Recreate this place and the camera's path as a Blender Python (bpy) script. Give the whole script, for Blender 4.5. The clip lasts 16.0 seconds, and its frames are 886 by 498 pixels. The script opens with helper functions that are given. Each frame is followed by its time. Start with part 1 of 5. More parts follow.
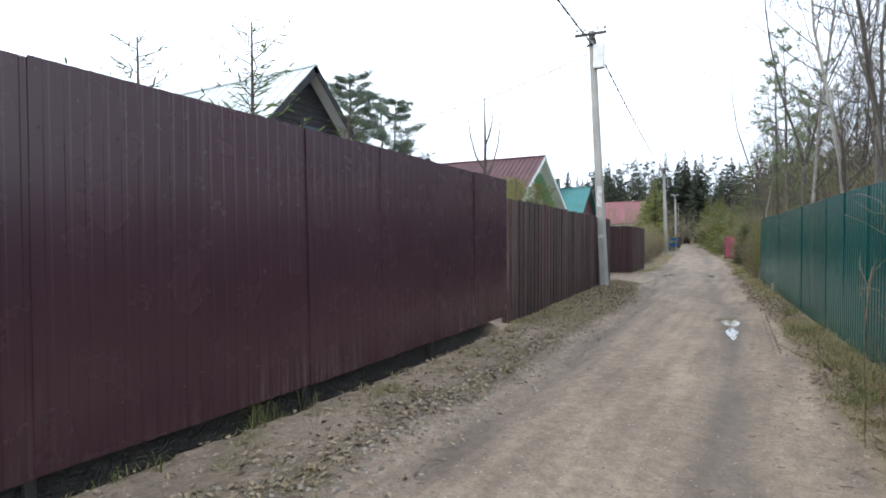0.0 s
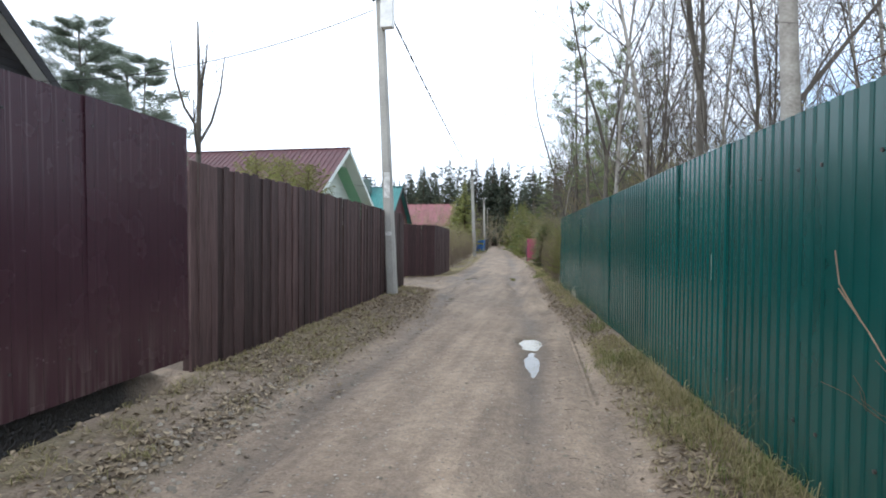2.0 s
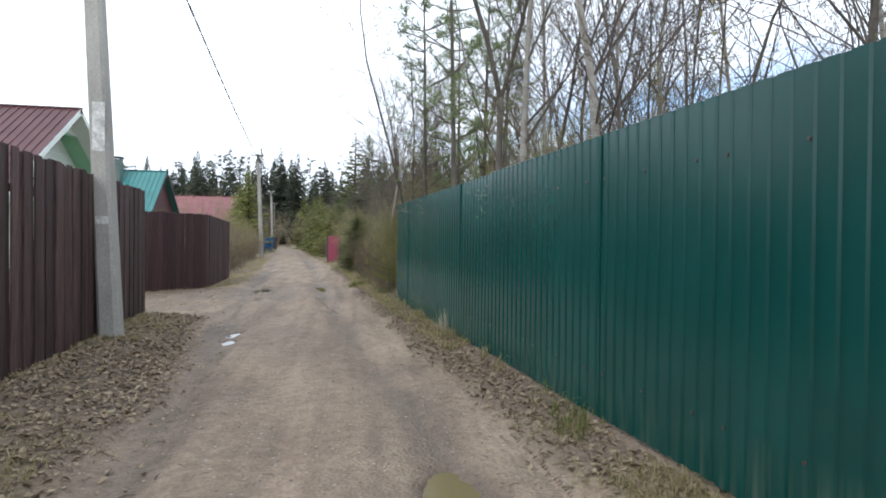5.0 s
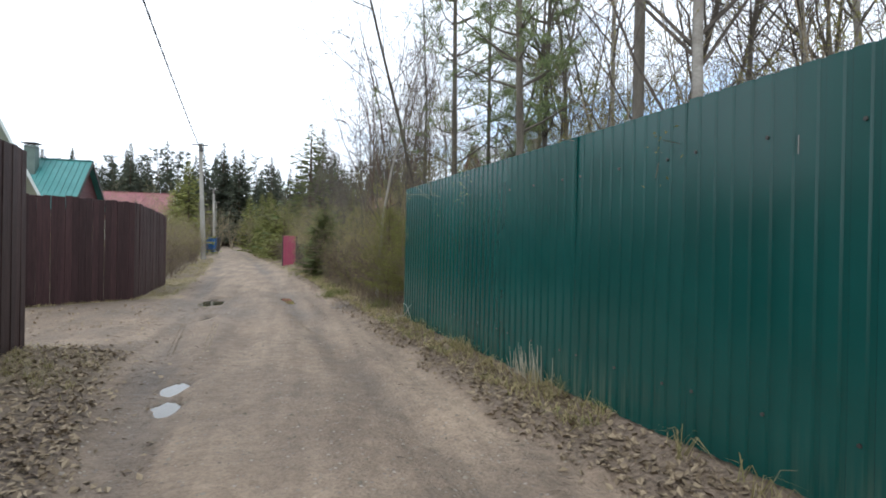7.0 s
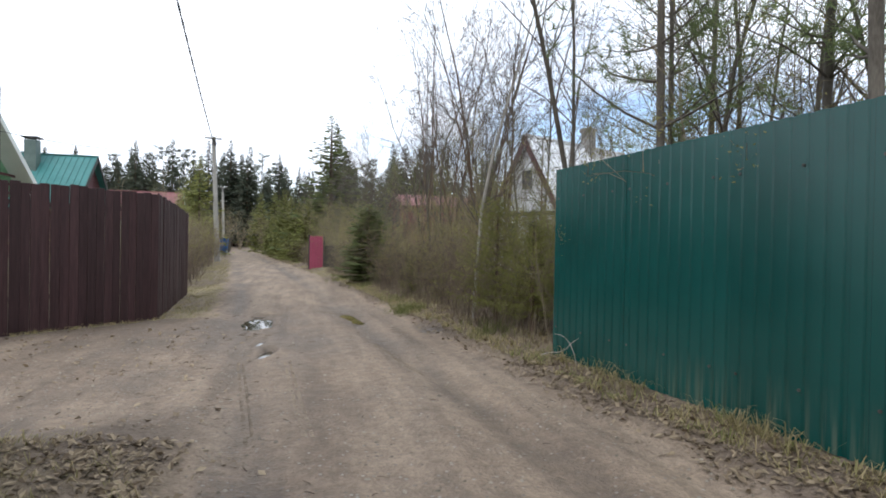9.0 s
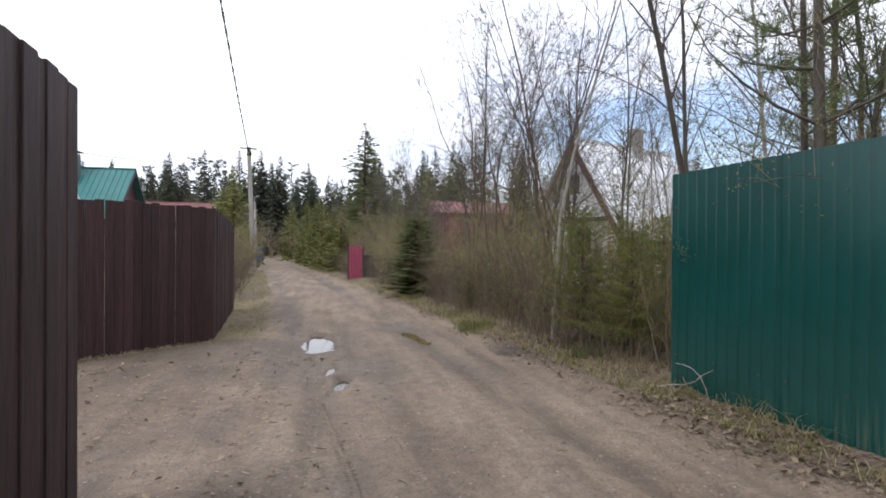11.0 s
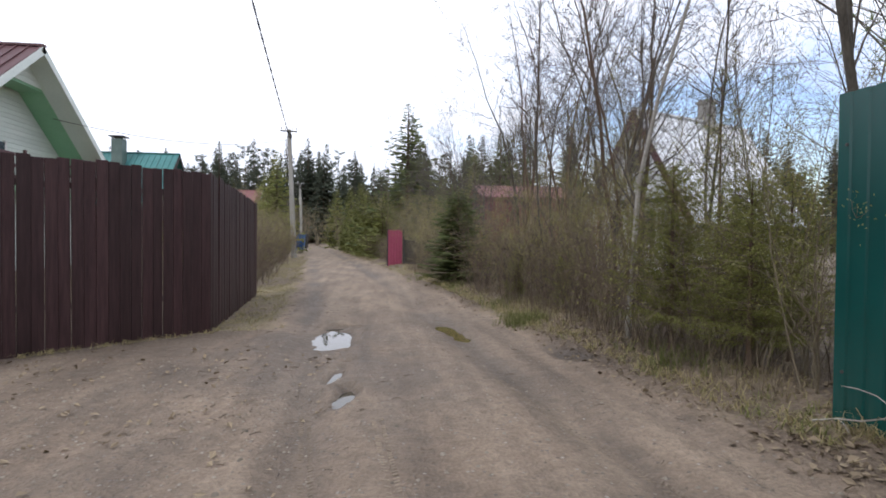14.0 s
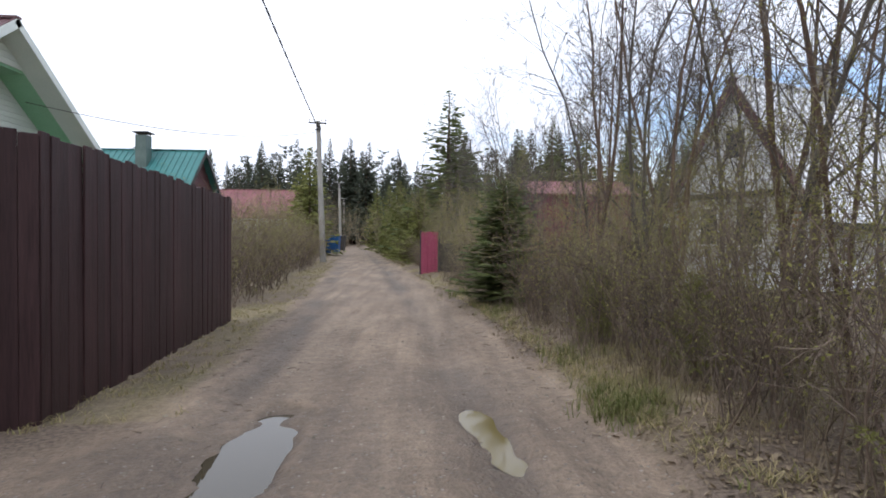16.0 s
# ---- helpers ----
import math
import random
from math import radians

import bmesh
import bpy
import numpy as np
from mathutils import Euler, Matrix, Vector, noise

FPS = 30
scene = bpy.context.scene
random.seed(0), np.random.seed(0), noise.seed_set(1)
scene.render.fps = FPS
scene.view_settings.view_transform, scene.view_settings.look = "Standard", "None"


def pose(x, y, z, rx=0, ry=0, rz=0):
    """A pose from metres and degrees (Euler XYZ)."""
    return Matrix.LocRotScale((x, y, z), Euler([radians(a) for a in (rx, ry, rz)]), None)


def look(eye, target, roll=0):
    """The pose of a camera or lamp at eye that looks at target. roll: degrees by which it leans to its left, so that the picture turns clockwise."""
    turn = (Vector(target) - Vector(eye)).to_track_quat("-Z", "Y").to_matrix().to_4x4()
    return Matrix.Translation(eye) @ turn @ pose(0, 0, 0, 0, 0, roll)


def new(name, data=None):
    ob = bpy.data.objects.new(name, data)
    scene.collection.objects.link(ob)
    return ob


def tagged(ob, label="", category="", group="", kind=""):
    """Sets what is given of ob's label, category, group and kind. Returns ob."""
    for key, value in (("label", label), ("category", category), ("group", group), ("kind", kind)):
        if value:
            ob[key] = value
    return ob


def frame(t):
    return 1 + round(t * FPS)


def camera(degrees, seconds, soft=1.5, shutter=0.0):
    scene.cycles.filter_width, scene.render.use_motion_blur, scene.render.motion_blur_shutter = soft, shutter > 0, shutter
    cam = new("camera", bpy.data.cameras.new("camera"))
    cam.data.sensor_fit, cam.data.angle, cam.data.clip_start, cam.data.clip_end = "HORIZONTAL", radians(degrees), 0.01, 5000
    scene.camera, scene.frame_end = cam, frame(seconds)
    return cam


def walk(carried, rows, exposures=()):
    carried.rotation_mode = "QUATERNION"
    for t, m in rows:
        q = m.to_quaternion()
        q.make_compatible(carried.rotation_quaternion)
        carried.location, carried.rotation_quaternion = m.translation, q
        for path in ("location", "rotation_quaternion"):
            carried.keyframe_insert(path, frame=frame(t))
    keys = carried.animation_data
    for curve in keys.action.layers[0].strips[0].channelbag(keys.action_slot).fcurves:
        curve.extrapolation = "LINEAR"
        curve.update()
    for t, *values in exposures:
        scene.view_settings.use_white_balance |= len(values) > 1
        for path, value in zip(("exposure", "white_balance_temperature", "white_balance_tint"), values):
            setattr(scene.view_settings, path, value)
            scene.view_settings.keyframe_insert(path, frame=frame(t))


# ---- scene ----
cam = camera(77.7, 16.0, 1.8)
PATH = [
    (0, (2.07, -3.087, 1.657), (1.042, -1.373, 1.608), -0.1),
    (0.5, (2.084, -2.075, 1.605), (1.181, -0.292, 1.556), 0.2),
    (1, (2.05, -1.153, 1.573), (1.281, 0.693, 1.53), 0.3),
    (1.5, (2.03, -0.266, 1.57), (1.393, 1.629, 1.527), 0.5),
    (2, (1.875, 0.656, 1.525), (1.44, 2.608, 1.486), 0.5),
    (2.5, (1.839, 1.55, 1.514), (1.538, 3.527, 1.475), 0.6),
    (3, (1.648, 2.428, 1.504), (1.537, 4.424, 1.466), 0.7),
    (3.5, (1.446, 3.261, 1.482), (1.46, 5.261, 1.447), 1.0),
    (4, (1.193, 4.145, 1.44), (1.315, 6.141, 1.408), 1.0),
    (4.5, (1.025, 5.012, 1.416), (1.224, 7.001, 1.384), 0.8),
    (4.7, (0.929, 5.365, 1.442), (1.18, 7.349, 1.407), 0.8),
    (6.8, (0.17, 8.869, 1.34), (0.676, 10.804, 1.326), 1.1),
    (7, (0.086, 9.152, 1.312), (0.598, 11.085, 1.295), 1.3),
    (7.5, (-0.093, 9.935, 1.312), (0.44, 11.863, 1.295), 1.2),
    (8, (-0.371, 10.704, 1.323), (0.158, 12.633, 1.302), 1.2),
    (8.5, (-0.647, 11.517, 1.28), (-0.126, 13.448, 1.263), 1.3),
    (9, (-0.988, 12.126, 1.332), (-0.484, 14.062, 1.312), 1.1),
    (9.5, (-1.196, 12.621, 1.391), (-0.708, 14.56, 1.373), 1.0),
    (12, (-1.586, 12.983, 1.445), (-1.25, 14.954, 1.451), 0.3),
    (12.5, (-1.571, 13.05, 1.406), (-1.281, 15.029, 1.404), 0.5),
    (13, (-1.393, 13.454, 1.344), (-1.132, 15.437, 1.317), 0.3),
    (13.5, (-1.271, 13.936, 1.246), (-1.02, 15.92, 1.211), 0.3),
    (14, (-1.127, 14.575, 1.248), (-0.879, 16.559, 1.208), 0.6),
    (14.5, (-0.935, 15.48, 1.246), (-0.715, 17.467, 1.205), 0.5),
    (15, (-0.748, 16.362, 1.277), (-0.593, 18.356, 1.236), 0.5),
    (15.5, (-0.658, 17.201, 1.326), (-0.54, 19.197, 1.285), 0.4),
    (16, (-0.567, 18.069, 1.345), (-0.488, 20.067, 1.305), 0.6),
]
walk(cam, [(t, look(eye, target, roll)) for t, eye, target, roll in PATH], [(0, 0.2, 6200, 10), (2.5, 0.16, 6200, 10), (4.5, 0.14, 6350, 10), (8, 0.03, 6500, 10), (10, -0.08, 6600, 14), (12, -0.17, 6650, 16), (16, -0.2, 6450, 15)])

# ---- world, sun, exposure ----
world = bpy.data.worlds.new("overcast_sky")
scene.world = world
world.use_nodes = True
wn, wl = world.node_tree.nodes, world.node_tree.links
wn.clear()
w_out = wn.new("ShaderNodeOutputWorld")
w_bg = wn.new("ShaderNodeBackground")
w_sky = wn.new("ShaderNodeTexSky")
w_sky.sky_type = "NISHITA"
w_sky.sun_disc = False
w_sky.sun_elevation = radians(42)
w_sky.sun_rotation = radians(300)
w_co = wn.new("ShaderNodeTexCoord")
w_map = wn.new("ShaderNodeMapping")
w_map.inputs["Scale"].default_value = (1.0, 1.0, 2.6)
w_map.inputs["Location"].default_value = (0.35, 0.1, 0.0)
w_noise = wn.new("ShaderNodeTexNoise")
w_noise.inputs["Scale"].default_value = 1.7
w_noise.inputs["Detail"].default_value = 6.0
w_sep = wn.new("ShaderNodeSeparateXYZ")
w_high = wn.new("ShaderNodeMapRange")
w_high.inputs["From Min"].default_value, w_high.inputs["From Max"].default_value = 0.16, 0.5
w_high.inputs["To Min"].default_value, w_high.inputs["To Max"].default_value = 0.0, 0.5
w_side = wn.new("ShaderNodeMapRange")
w_side.inputs["From Min"].default_value, w_side.inputs["From Max"].default_value = 0.12, -0.35
w_side.inputs["To Min"].default_value, w_side.inputs["To Max"].default_value = 0.0, 0.4
w_a1 = wn.new("ShaderNodeMath")
w_a2 = wn.new("ShaderNodeMath")
w_ramp = wn.new("ShaderNodeValToRGB")
w_ramp.color_ramp.elements[0].position = 0.48
w_ramp.color_ramp.elements[1].position = 0.62
w_mix = wn.new("ShaderNodeMixRGB")
w_mix.inputs["Color2"].default_value = (10.3, 11.2, 12.5, 1)
wl.new(w_co.outputs["Generated"], w_map.inputs["Vector"])
wl.new(w_map.outputs["Vector"], w_noise.inputs["Vector"])
wl.new(w_co.outputs["Generated"], w_sep.inputs[0])
wl.new(w_sep.outputs["Z"], w_high.inputs["Value"])
wl.new(w_sep.outputs["X"], w_side.inputs["Value"])
wl.new(w_noise.outputs["Fac"], w_a1.inputs[0])
wl.new(w_high.outputs[0], w_a1.inputs[1])
wl.new(w_a1.outputs[0], w_a2.inputs[0])
wl.new(w_side.outputs[0], w_a2.inputs[1])
wl.new(w_a2.outputs[0], w_ramp.inputs["Fac"])
wl.new(w_ramp.outputs["Color"], w_mix.inputs["Fac"])
w_clear = wn.new("ShaderNodeMixRGB")
w_clear.blend_type = "MULTIPLY"
w_clear.inputs["Fac"].default_value = 1.0
w_clear.inputs["Color2"].default_value = (2.0, 2.0, 2.0, 1)
wl.new(w_sky.outputs["Color"], w_clear.inputs["Color1"])
wl.new(w_clear.outputs["Color"], w_mix.inputs["Color1"])
wl.new(w_mix.outputs["Color"], w_bg.inputs["Color"])
w_bg.inputs["Strength"].default_value = 0.142
wl.new(w_bg.outputs["Background"], w_out.inputs["Surface"])

sun = new("sun", bpy.data.lights.new("sun", "SUN"))
sun.data.energy = 0.9
sun.data.angle = radians(25)
sun.data.color = (1.0, 0.96, 0.9)
sun.matrix_world = look((-20, -12, 25), (0, 10, 0))


# ---- materials ----
def node_mat(name):
    m = bpy.data.materials.new(name)
    m.use_nodes = True
    return m, m.node_tree.nodes, m.node_tree.links, m.node_tree.nodes["Principled BSDF"]


def surf(name, c1, c2, rough=0.8, scale=3.0, fine=40.0, bump=0.2, stretch=(1, 1, 1), vary=0.25, metallic=0.0, spec=0.5, island=False, world_space=False, rvar=0.12):
    """A surface with coarse colour patches, fine grain and relief; pieces vary by their random number."""
    m, n, l, bs = node_mat(name)
    if world_space:
        vec = n.new("ShaderNodeNewGeometry").outputs["Position"]
    else:
        vec = n.new("ShaderNodeTexCoord").outputs["Object"]
    info = n.new("ShaderNodeNewGeometry").outputs["Random Per Island"] if island else n.new("ShaderNodeObjectInfo").outputs["Random"]
    off = n.new("ShaderNodeMath"); off.operation = "MULTIPLY"; off.inputs[1].default_value = 0.0 if world_space else 37.0
    l.new(info, off.inputs[0])
    add = n.new("ShaderNodeVectorMath"); add.operation = "ADD"
    l.new(vec, add.inputs[0]); l.new(off.outputs[0], add.inputs[1])
    mp = n.new("ShaderNodeMapping"); mp.inputs["Scale"].default_value = stretch
    l.new(add.outputs[0], mp.inputs["Vector"])
    big = n.new("ShaderNodeTexNoise"); big.inputs["Scale"].default_value = scale; big.inputs["Detail"].default_value = 4
    small = n.new("ShaderNodeTexNoise"); small.inputs["Scale"].default_value = fine; small.inputs["Detail"].default_value = 5
    l.new(mp.outputs[0], big.inputs["Vector"]); l.new(mp.outputs[0], small.inputs["Vector"])
    mixn = n.new("ShaderNodeMix"); mixn.inputs[0].default_value = 0.45
    l.new(big.outputs["Fac"], mixn.inputs[2]); l.new(small.outputs["Fac"], mixn.inputs[3])
    ramp = n.new("ShaderNodeValToRGB")
    ramp.color_ramp.elements[0].position, ramp.color_ramp.elements[1].position = 0.36, 0.64
    ramp.color_ramp.elements[0].color, ramp.color_ramp.elements[1].color = (*c1, 1), (*c2, 1)
    l.new(mixn.outputs[0], ramp.inputs["Fac"])
    hsv = n.new("ShaderNodeHueSaturation")
    mr = n.new("ShaderNodeMapRange"); mr.inputs["To Min"].default_value, mr.inputs["To Max"].default_value = 1 - vary, 1 + vary
    l.new(info, mr.inputs["Value"]); l.new(mr.outputs[0], hsv.inputs["Value"])
    l.new(ramp.outputs["Color"], hsv.inputs["Color"]); l.new(hsv.outputs["Color"], bs.inputs["Base Color"])
    rr = n.new("ShaderNodeMapRange"); rr.inputs["To Min"].default_value, rr.inputs["To Max"].default_value = max(rough - rvar, 0.02), min(rough + rvar, 1)
    l.new(small.outputs["Fac"], rr.inputs["Value"]); l.new(rr.outputs[0], bs.inputs["Roughness"])
    bs.inputs["Metallic"].default_value = metallic
    bs.inputs["Specular IOR Level"].default_value = spec
    if bump:
        bp = n.new("ShaderNodeBump"); bp.inputs["Strength"].default_value = bump; bp.inputs["Distance"].default_value = 0.01
        l.new(small.outputs["Fac"], bp.inputs["Height"]); l.new(bp.outputs[0], bs.inputs["Normal"])
    return m


def sheet_mat(name, c1, c2, dirt, dirt_top, rough):
    """Painted steel sheet: faint blotches, and mud splashed up its foot in streaks."""
    m = surf(name, c1, c2, rough=rough, scale=0.8, fine=3.0, bump=0.0, vary=0.10, rvar=0.03)
    n, l = m.node_tree.nodes, m.node_tree.links
    bs = n["Principled BSDF"]
    old = bs.inputs["Base Color"].links[0].from_socket
    pos = n.new("ShaderNodeNewGeometry").outputs["Position"]
    mp = n.new("ShaderNodeMapping"); mp.inputs["Scale"].default_value = (16, 16, 0.8)
    l.new(pos, mp.inputs["Vector"])
    st = n.new("ShaderNodeTexNoise"); st.inputs["Scale"].default_value = 1.6; st.inputs["Detail"].default_value = 5
    l.new(mp.outputs[0], st.inputs["Vector"])
    patch = n.new("ShaderNodeTexNoise"); patch.inputs["Scale"].default_value = 0.55
    l.new(pos, patch.inputs["Vector"])
    sep = n.new("ShaderNodeSeparateXYZ"); l.new(pos, sep.inputs[0])
    hi = n.new("ShaderNodeMapRange")
    hi.inputs["From Min"].default_value, hi.inputs["From Max"].default_value = dirt_top, 0.1
    l.new(sep.outputs["Z"], hi.inputs["Value"])
    m1 = n.new("ShaderNodeMath"); m1.operation = "MULTIPLY"
    sr = n.new("ShaderNodeMapRange"); sr.inputs["From Min"].default_value, sr.inputs["From Max"].default_value = 0.45, 0.72
    l.new(st.outputs["Fac"], sr.inputs["Value"])
    l.new(sr.outputs[0], m1.inputs[0]); l.new(hi.outputs[0], m1.inputs[1])
    pr = n.new("ShaderNodeMapRange"); pr.inputs["From Min"].default_value, pr.inputs["From Max"].default_value = 0.36, 0.6
    l.new(patch.outputs["Fac"], pr.inputs["Value"])
    m2 = n.new("ShaderNodeMath"); m2.operation = "MULTIPLY"; m2.use_clamp = True
    l.new(m1.outputs[0], m2.inputs[0]); l.new(pr.outputs[0], m2.inputs[1])
    mx = n.new("ShaderNodeMixRGB"); mx.inputs["Color2"].default_value = (*dirt, 1)
    l.new(m2.outputs[0], mx.inputs["Fac"]); l.new(old, mx.inputs["Color1"]); l.new(mx.outputs[0], bs.inputs["Base Color"])
    return m


def leaf_mat(name, c1, c2, rough=0.7, thin=True):
    m, n, l, bs = node_mat(name)
    geo = n.new("ShaderNodeNewGeometry")
    oi = n.new("ShaderNodeObjectInfo")
    ramp = n.new("ShaderNodeValToRGB")
    ramp.color_ramp.elements[0].color, ramp.color_ramp.elements[1].color = (*c1, 1), (*c2, 1)
    l.new(geo.outputs["Random Per Island"], ramp.inputs["Fac"])
    hsv = n.new("ShaderNodeHueSaturation")
    mr = n.new("ShaderNodeMapRange"); mr.inputs["To Min"].default_value, mr.inputs["To Max"].default_value = 0.75, 1.25
    l.new(oi.outputs["Random"], mr.inputs["Value"]); l.new(mr.outputs[0], hsv.inputs["Value"])
    l.new(ramp.outputs[0], hsv.inputs["Color"]); l.new(hsv.outputs[0], bs.inputs["Base Color"])
    bs.inputs["Roughness"].default_value = rough
    bs.inputs["Specular IOR Level"].default_value = 0.25
    if thin:
        tr = n.new("ShaderNodeBsdfTranslucent")
        mx = n.new("ShaderNodeMixShader"); mx.inputs[0].default_value = 0.4
        l.new(hsv.outputs[0], tr.inputs["Color"])
        l.new(bs.outputs[0], mx.inputs[1]); l.new(tr.outputs[0], mx.inputs[2])
        l.new(mx.outputs[0], n["Material Output"].inputs["Surface"])
    return m


M_MAROON = sheet_mat("maroon_sheet", (0.046, 0.019, 0.026), (0.056, 0.024, 0.032), (0.135, 0.10, 0.092), 0.85, 0.27)
M_GREEN = sheet_mat("green_sheet", (0.003, 0.057, 0.050), (0.004, 0.070, 0.062), (0.16, 0.18, 0.13), 0.55, 0.24)
M_PLANK = surf("stained_plank", (0.037, 0.019, 0.0185), (0.104, 0.064, 0.060), spec=0.35, rough=0.66, scale=2.0, fine=7.0, bump=0.35, stretch=(14, 14, 0.9), vary=0.45)
M_PLANK2 = surf("brown_plank", (0.027, 0.0118, 0.0125), (0.060, 0.029, 0.030), spec=0.35, rough=0.6, scale=2.0, fine=7.0, bump=0.3, stretch=(14, 14, 0.9), vary=0.25)
M_LOG = surf("old_log", (0.012, 0.012, 0.014), (0.034, 0.033, 0.036), rough=0.85, scale=2, fine=12, bump=0.4, stretch=(1, 1, 9), vary=0.2)
M_STEEL = surf("rusty_steel", (0.05, 0.035, 0.03), (0.12, 0.07, 0.05), rough=0.7, scale=6, fine=60, bump=0.3, metallic=0.4)
M_CONC = surf("concrete", (0.24, 0.23, 0.21), (0.36, 0.35, 0.32), rough=0.9, scale=2.5, fine=50, bump=0.3, stretch=(1, 1, 0.5))
M_WHITE = surf("white_paint", (0.62, 0.62, 0.60), (0.78, 0.78, 0.76), rough=0.6, scale=5, fine=40, bump=0.1)
M_DARK = surf("dark_iron", (0.025, 0.023, 0.022), (0.05, 0.045, 0.04), rough=0.6, scale=5, fine=40, bump=0.1)
M_CABLE = surf("black_cable", (0.018, 0.018, 0.02), (0.03, 0.03, 0.032), rough=0.6, scale=5, fine=40, bump=0.0)
M_ROOF_PALE = surf("galvanised_roof", (0.58, 0.64, 0.66), (0.72, 0.76, 0.77), rough=0.45, scale=0.8, fine=10, bump=0.05, vary=0.05)
M_ROOF_RED = surf("maroon_roof", (0.070, 0.024, 0.028), (0.11, 0.042, 0.045), rough=0.55, scale=1.2, fine=12, bump=0.1, vary=0.1)
M_ROOF_TEAL = surf("teal_roof", (0.025, 0.14, 0.135), (0.05, 0.20, 0.19), rough=0.45, scale=1.0, fine=10, bump=0.1, vary=0.1)
M_ROOF_PINK = surf("faded_red_roof", (0.21, 0.075, 0.085), (0.30, 0.12, 0.125), rough=0.6, scale=1.0, fine=10, bump=0.1, vary=0.1)
M_MINT = surf("mint_siding", (0.30, 0.52, 0.36), (0.38, 0.60, 0.43), rough=0.5, scale=1.0, fine=20, bump=0.05, vary=0.05)
M_PALE = surf("pale_soffit", (0.58, 0.64, 0.60), (0.68, 0.72, 0.68), rough=0.5, scale=1.0, fine=20, bump=0.05, vary=0.05)
M_BRICKW = surf("white_brick", (0.42, 0.40, 0.37), (0.60, 0.58, 0.54), rough=0.9, scale=4, fine=40, bump=0.3, vary=0.15)
M_BRICKO = surf("orange_brick", (0.30, 0.11, 0.06), (0.42, 0.17, 0.09), rough=0.9, scale=4, fine=40, bump=0.3, vary=0.2)
M_WSIDE = surf("white_roof_sheet", (0.64, 0.67, 0.70), (0.78, 0.80, 0.82), rough=0.45, scale=1.0, fine=10, bump=0.05, vary=0.08)
M_REDSHED = surf("red_shed_sheet", (0.17, 0.045, 0.06), (0.24, 0.070, 0.085), rough=0.55, scale=1.0, fine=10, bump=0.1, vary=0.08)
M_GATE = surf("crimson_gate", (0.26, 0.045, 0.085), (0.34, 0.065, 0.115), rough=0.5, scale=1.5, fine=10, bump=0.05, vary=0.05)
M_BLUE = surf("blue_bin", (0.012, 0.09, 0.30), (0.02, 0.13, 0.38), rough=0.5, scale=2, fine=20, bump=0.05)
M_GLASS = surf("dark_glass", (0.02, 0.025, 0.03), (0.03, 0.035, 0.04), rough=0.12, scale=2, fine=10, bump=0.0)
M_BARK = surf("grey_bark", (0.060, 0.052, 0.042), (0.140, 0.124, 0.100), rough=0.95, scale=3, fine=22, bump=0.6, stretch=(4, 4, 1), vary=0.25)
M_BARKP = surf("pale_bark", (0.24, 0.22, 0.19), (0.42, 0.40, 0.36), rough=0.9, scale=2.5, fine=18, bump=0.4, stretch=(2, 2, 3), vary=0.15)
M_BARKB = surf("brown_bark", (0.075, 0.050, 0.035), (0.15, 0.10, 0.07), rough=0.95, scale=3, fine=22, bump=0.6, stretch=(4, 4, 1), vary=0.2)
M_TWIG = surf("twig", (0.062, 0.052, 0.044), (0.130, 0.110, 0.092), rough=0.9, scale=3, fine=22, bump=0.0, vary=0.3)
M_TWIGR = surf("shrub_twig", (0.155, 0.128, 0.086), (0.300, 0.250, 0.168), rough=0.9, scale=3, fine=22, bump=0.0, vary=0.3)
M_TWIGB = surf("brown_twig", (0.085, 0.062, 0.048), (0.175, 0.132, 0.097), rough=0.9, scale=3, fine=22, bump=0.0, vary=0.3)
M_SPRUCE = leaf_mat("spruce_needles", (0.080, 0.108, 0.040), (0.165, 0.195, 0.076))
M_SPRUCEY = leaf_mat("young_needles", (0.145, 0.160, 0.045), (0.27, 0.270, 0.090))
M_MIDY = leaf_mat("yellowish_needles", (0.135, 0.155, 0.048), (0.25, 0.255, 0.092))
# Distance haze is mixed into this grey-green; no air is modelled.
M_FAR = leaf_mat("far_hazed_needles", (0.062, 0.080, 0.060), (0.125, 0.142, 0.100))
M_PINE = leaf_mat("pine_needles", (0.13, 0.185, 0.080), (0.25, 0.305, 0.140))
M_PINEG = leaf_mat("garden_pine_needles", (0.165, 0.200, 0.150), (0.26, 0.30, 0.23))
M_BUD = leaf_mat("spring_buds", (0.20, 0.200, 0.058), (0.36, 0.335, 0.125))
M_GRASS = leaf_mat("grass_blades", (0.44, 0.36, 0.21), (0.24, 0.225, 0.095))
M_GREENGRASS = leaf_mat("green_grass", (0.11, 0.14, 0.038), (0.25, 0.25, 0.10))
M_STALK = leaf_mat("dead_stalks", (0.30, 0.29, 0.22), (0.44, 0.41, 0.33), thin=False)
M_LITTER = leaf_mat("dead_leaves", (0.145, 0.105, 0.070), (0.42, 0.335, 0.225), rough=0.85, thin=False)
M_STONE = leaf_mat("stones", (0.17, 0.145, 0.115), (0.42, 0.37, 0.30), rough=0.9, thin=False)


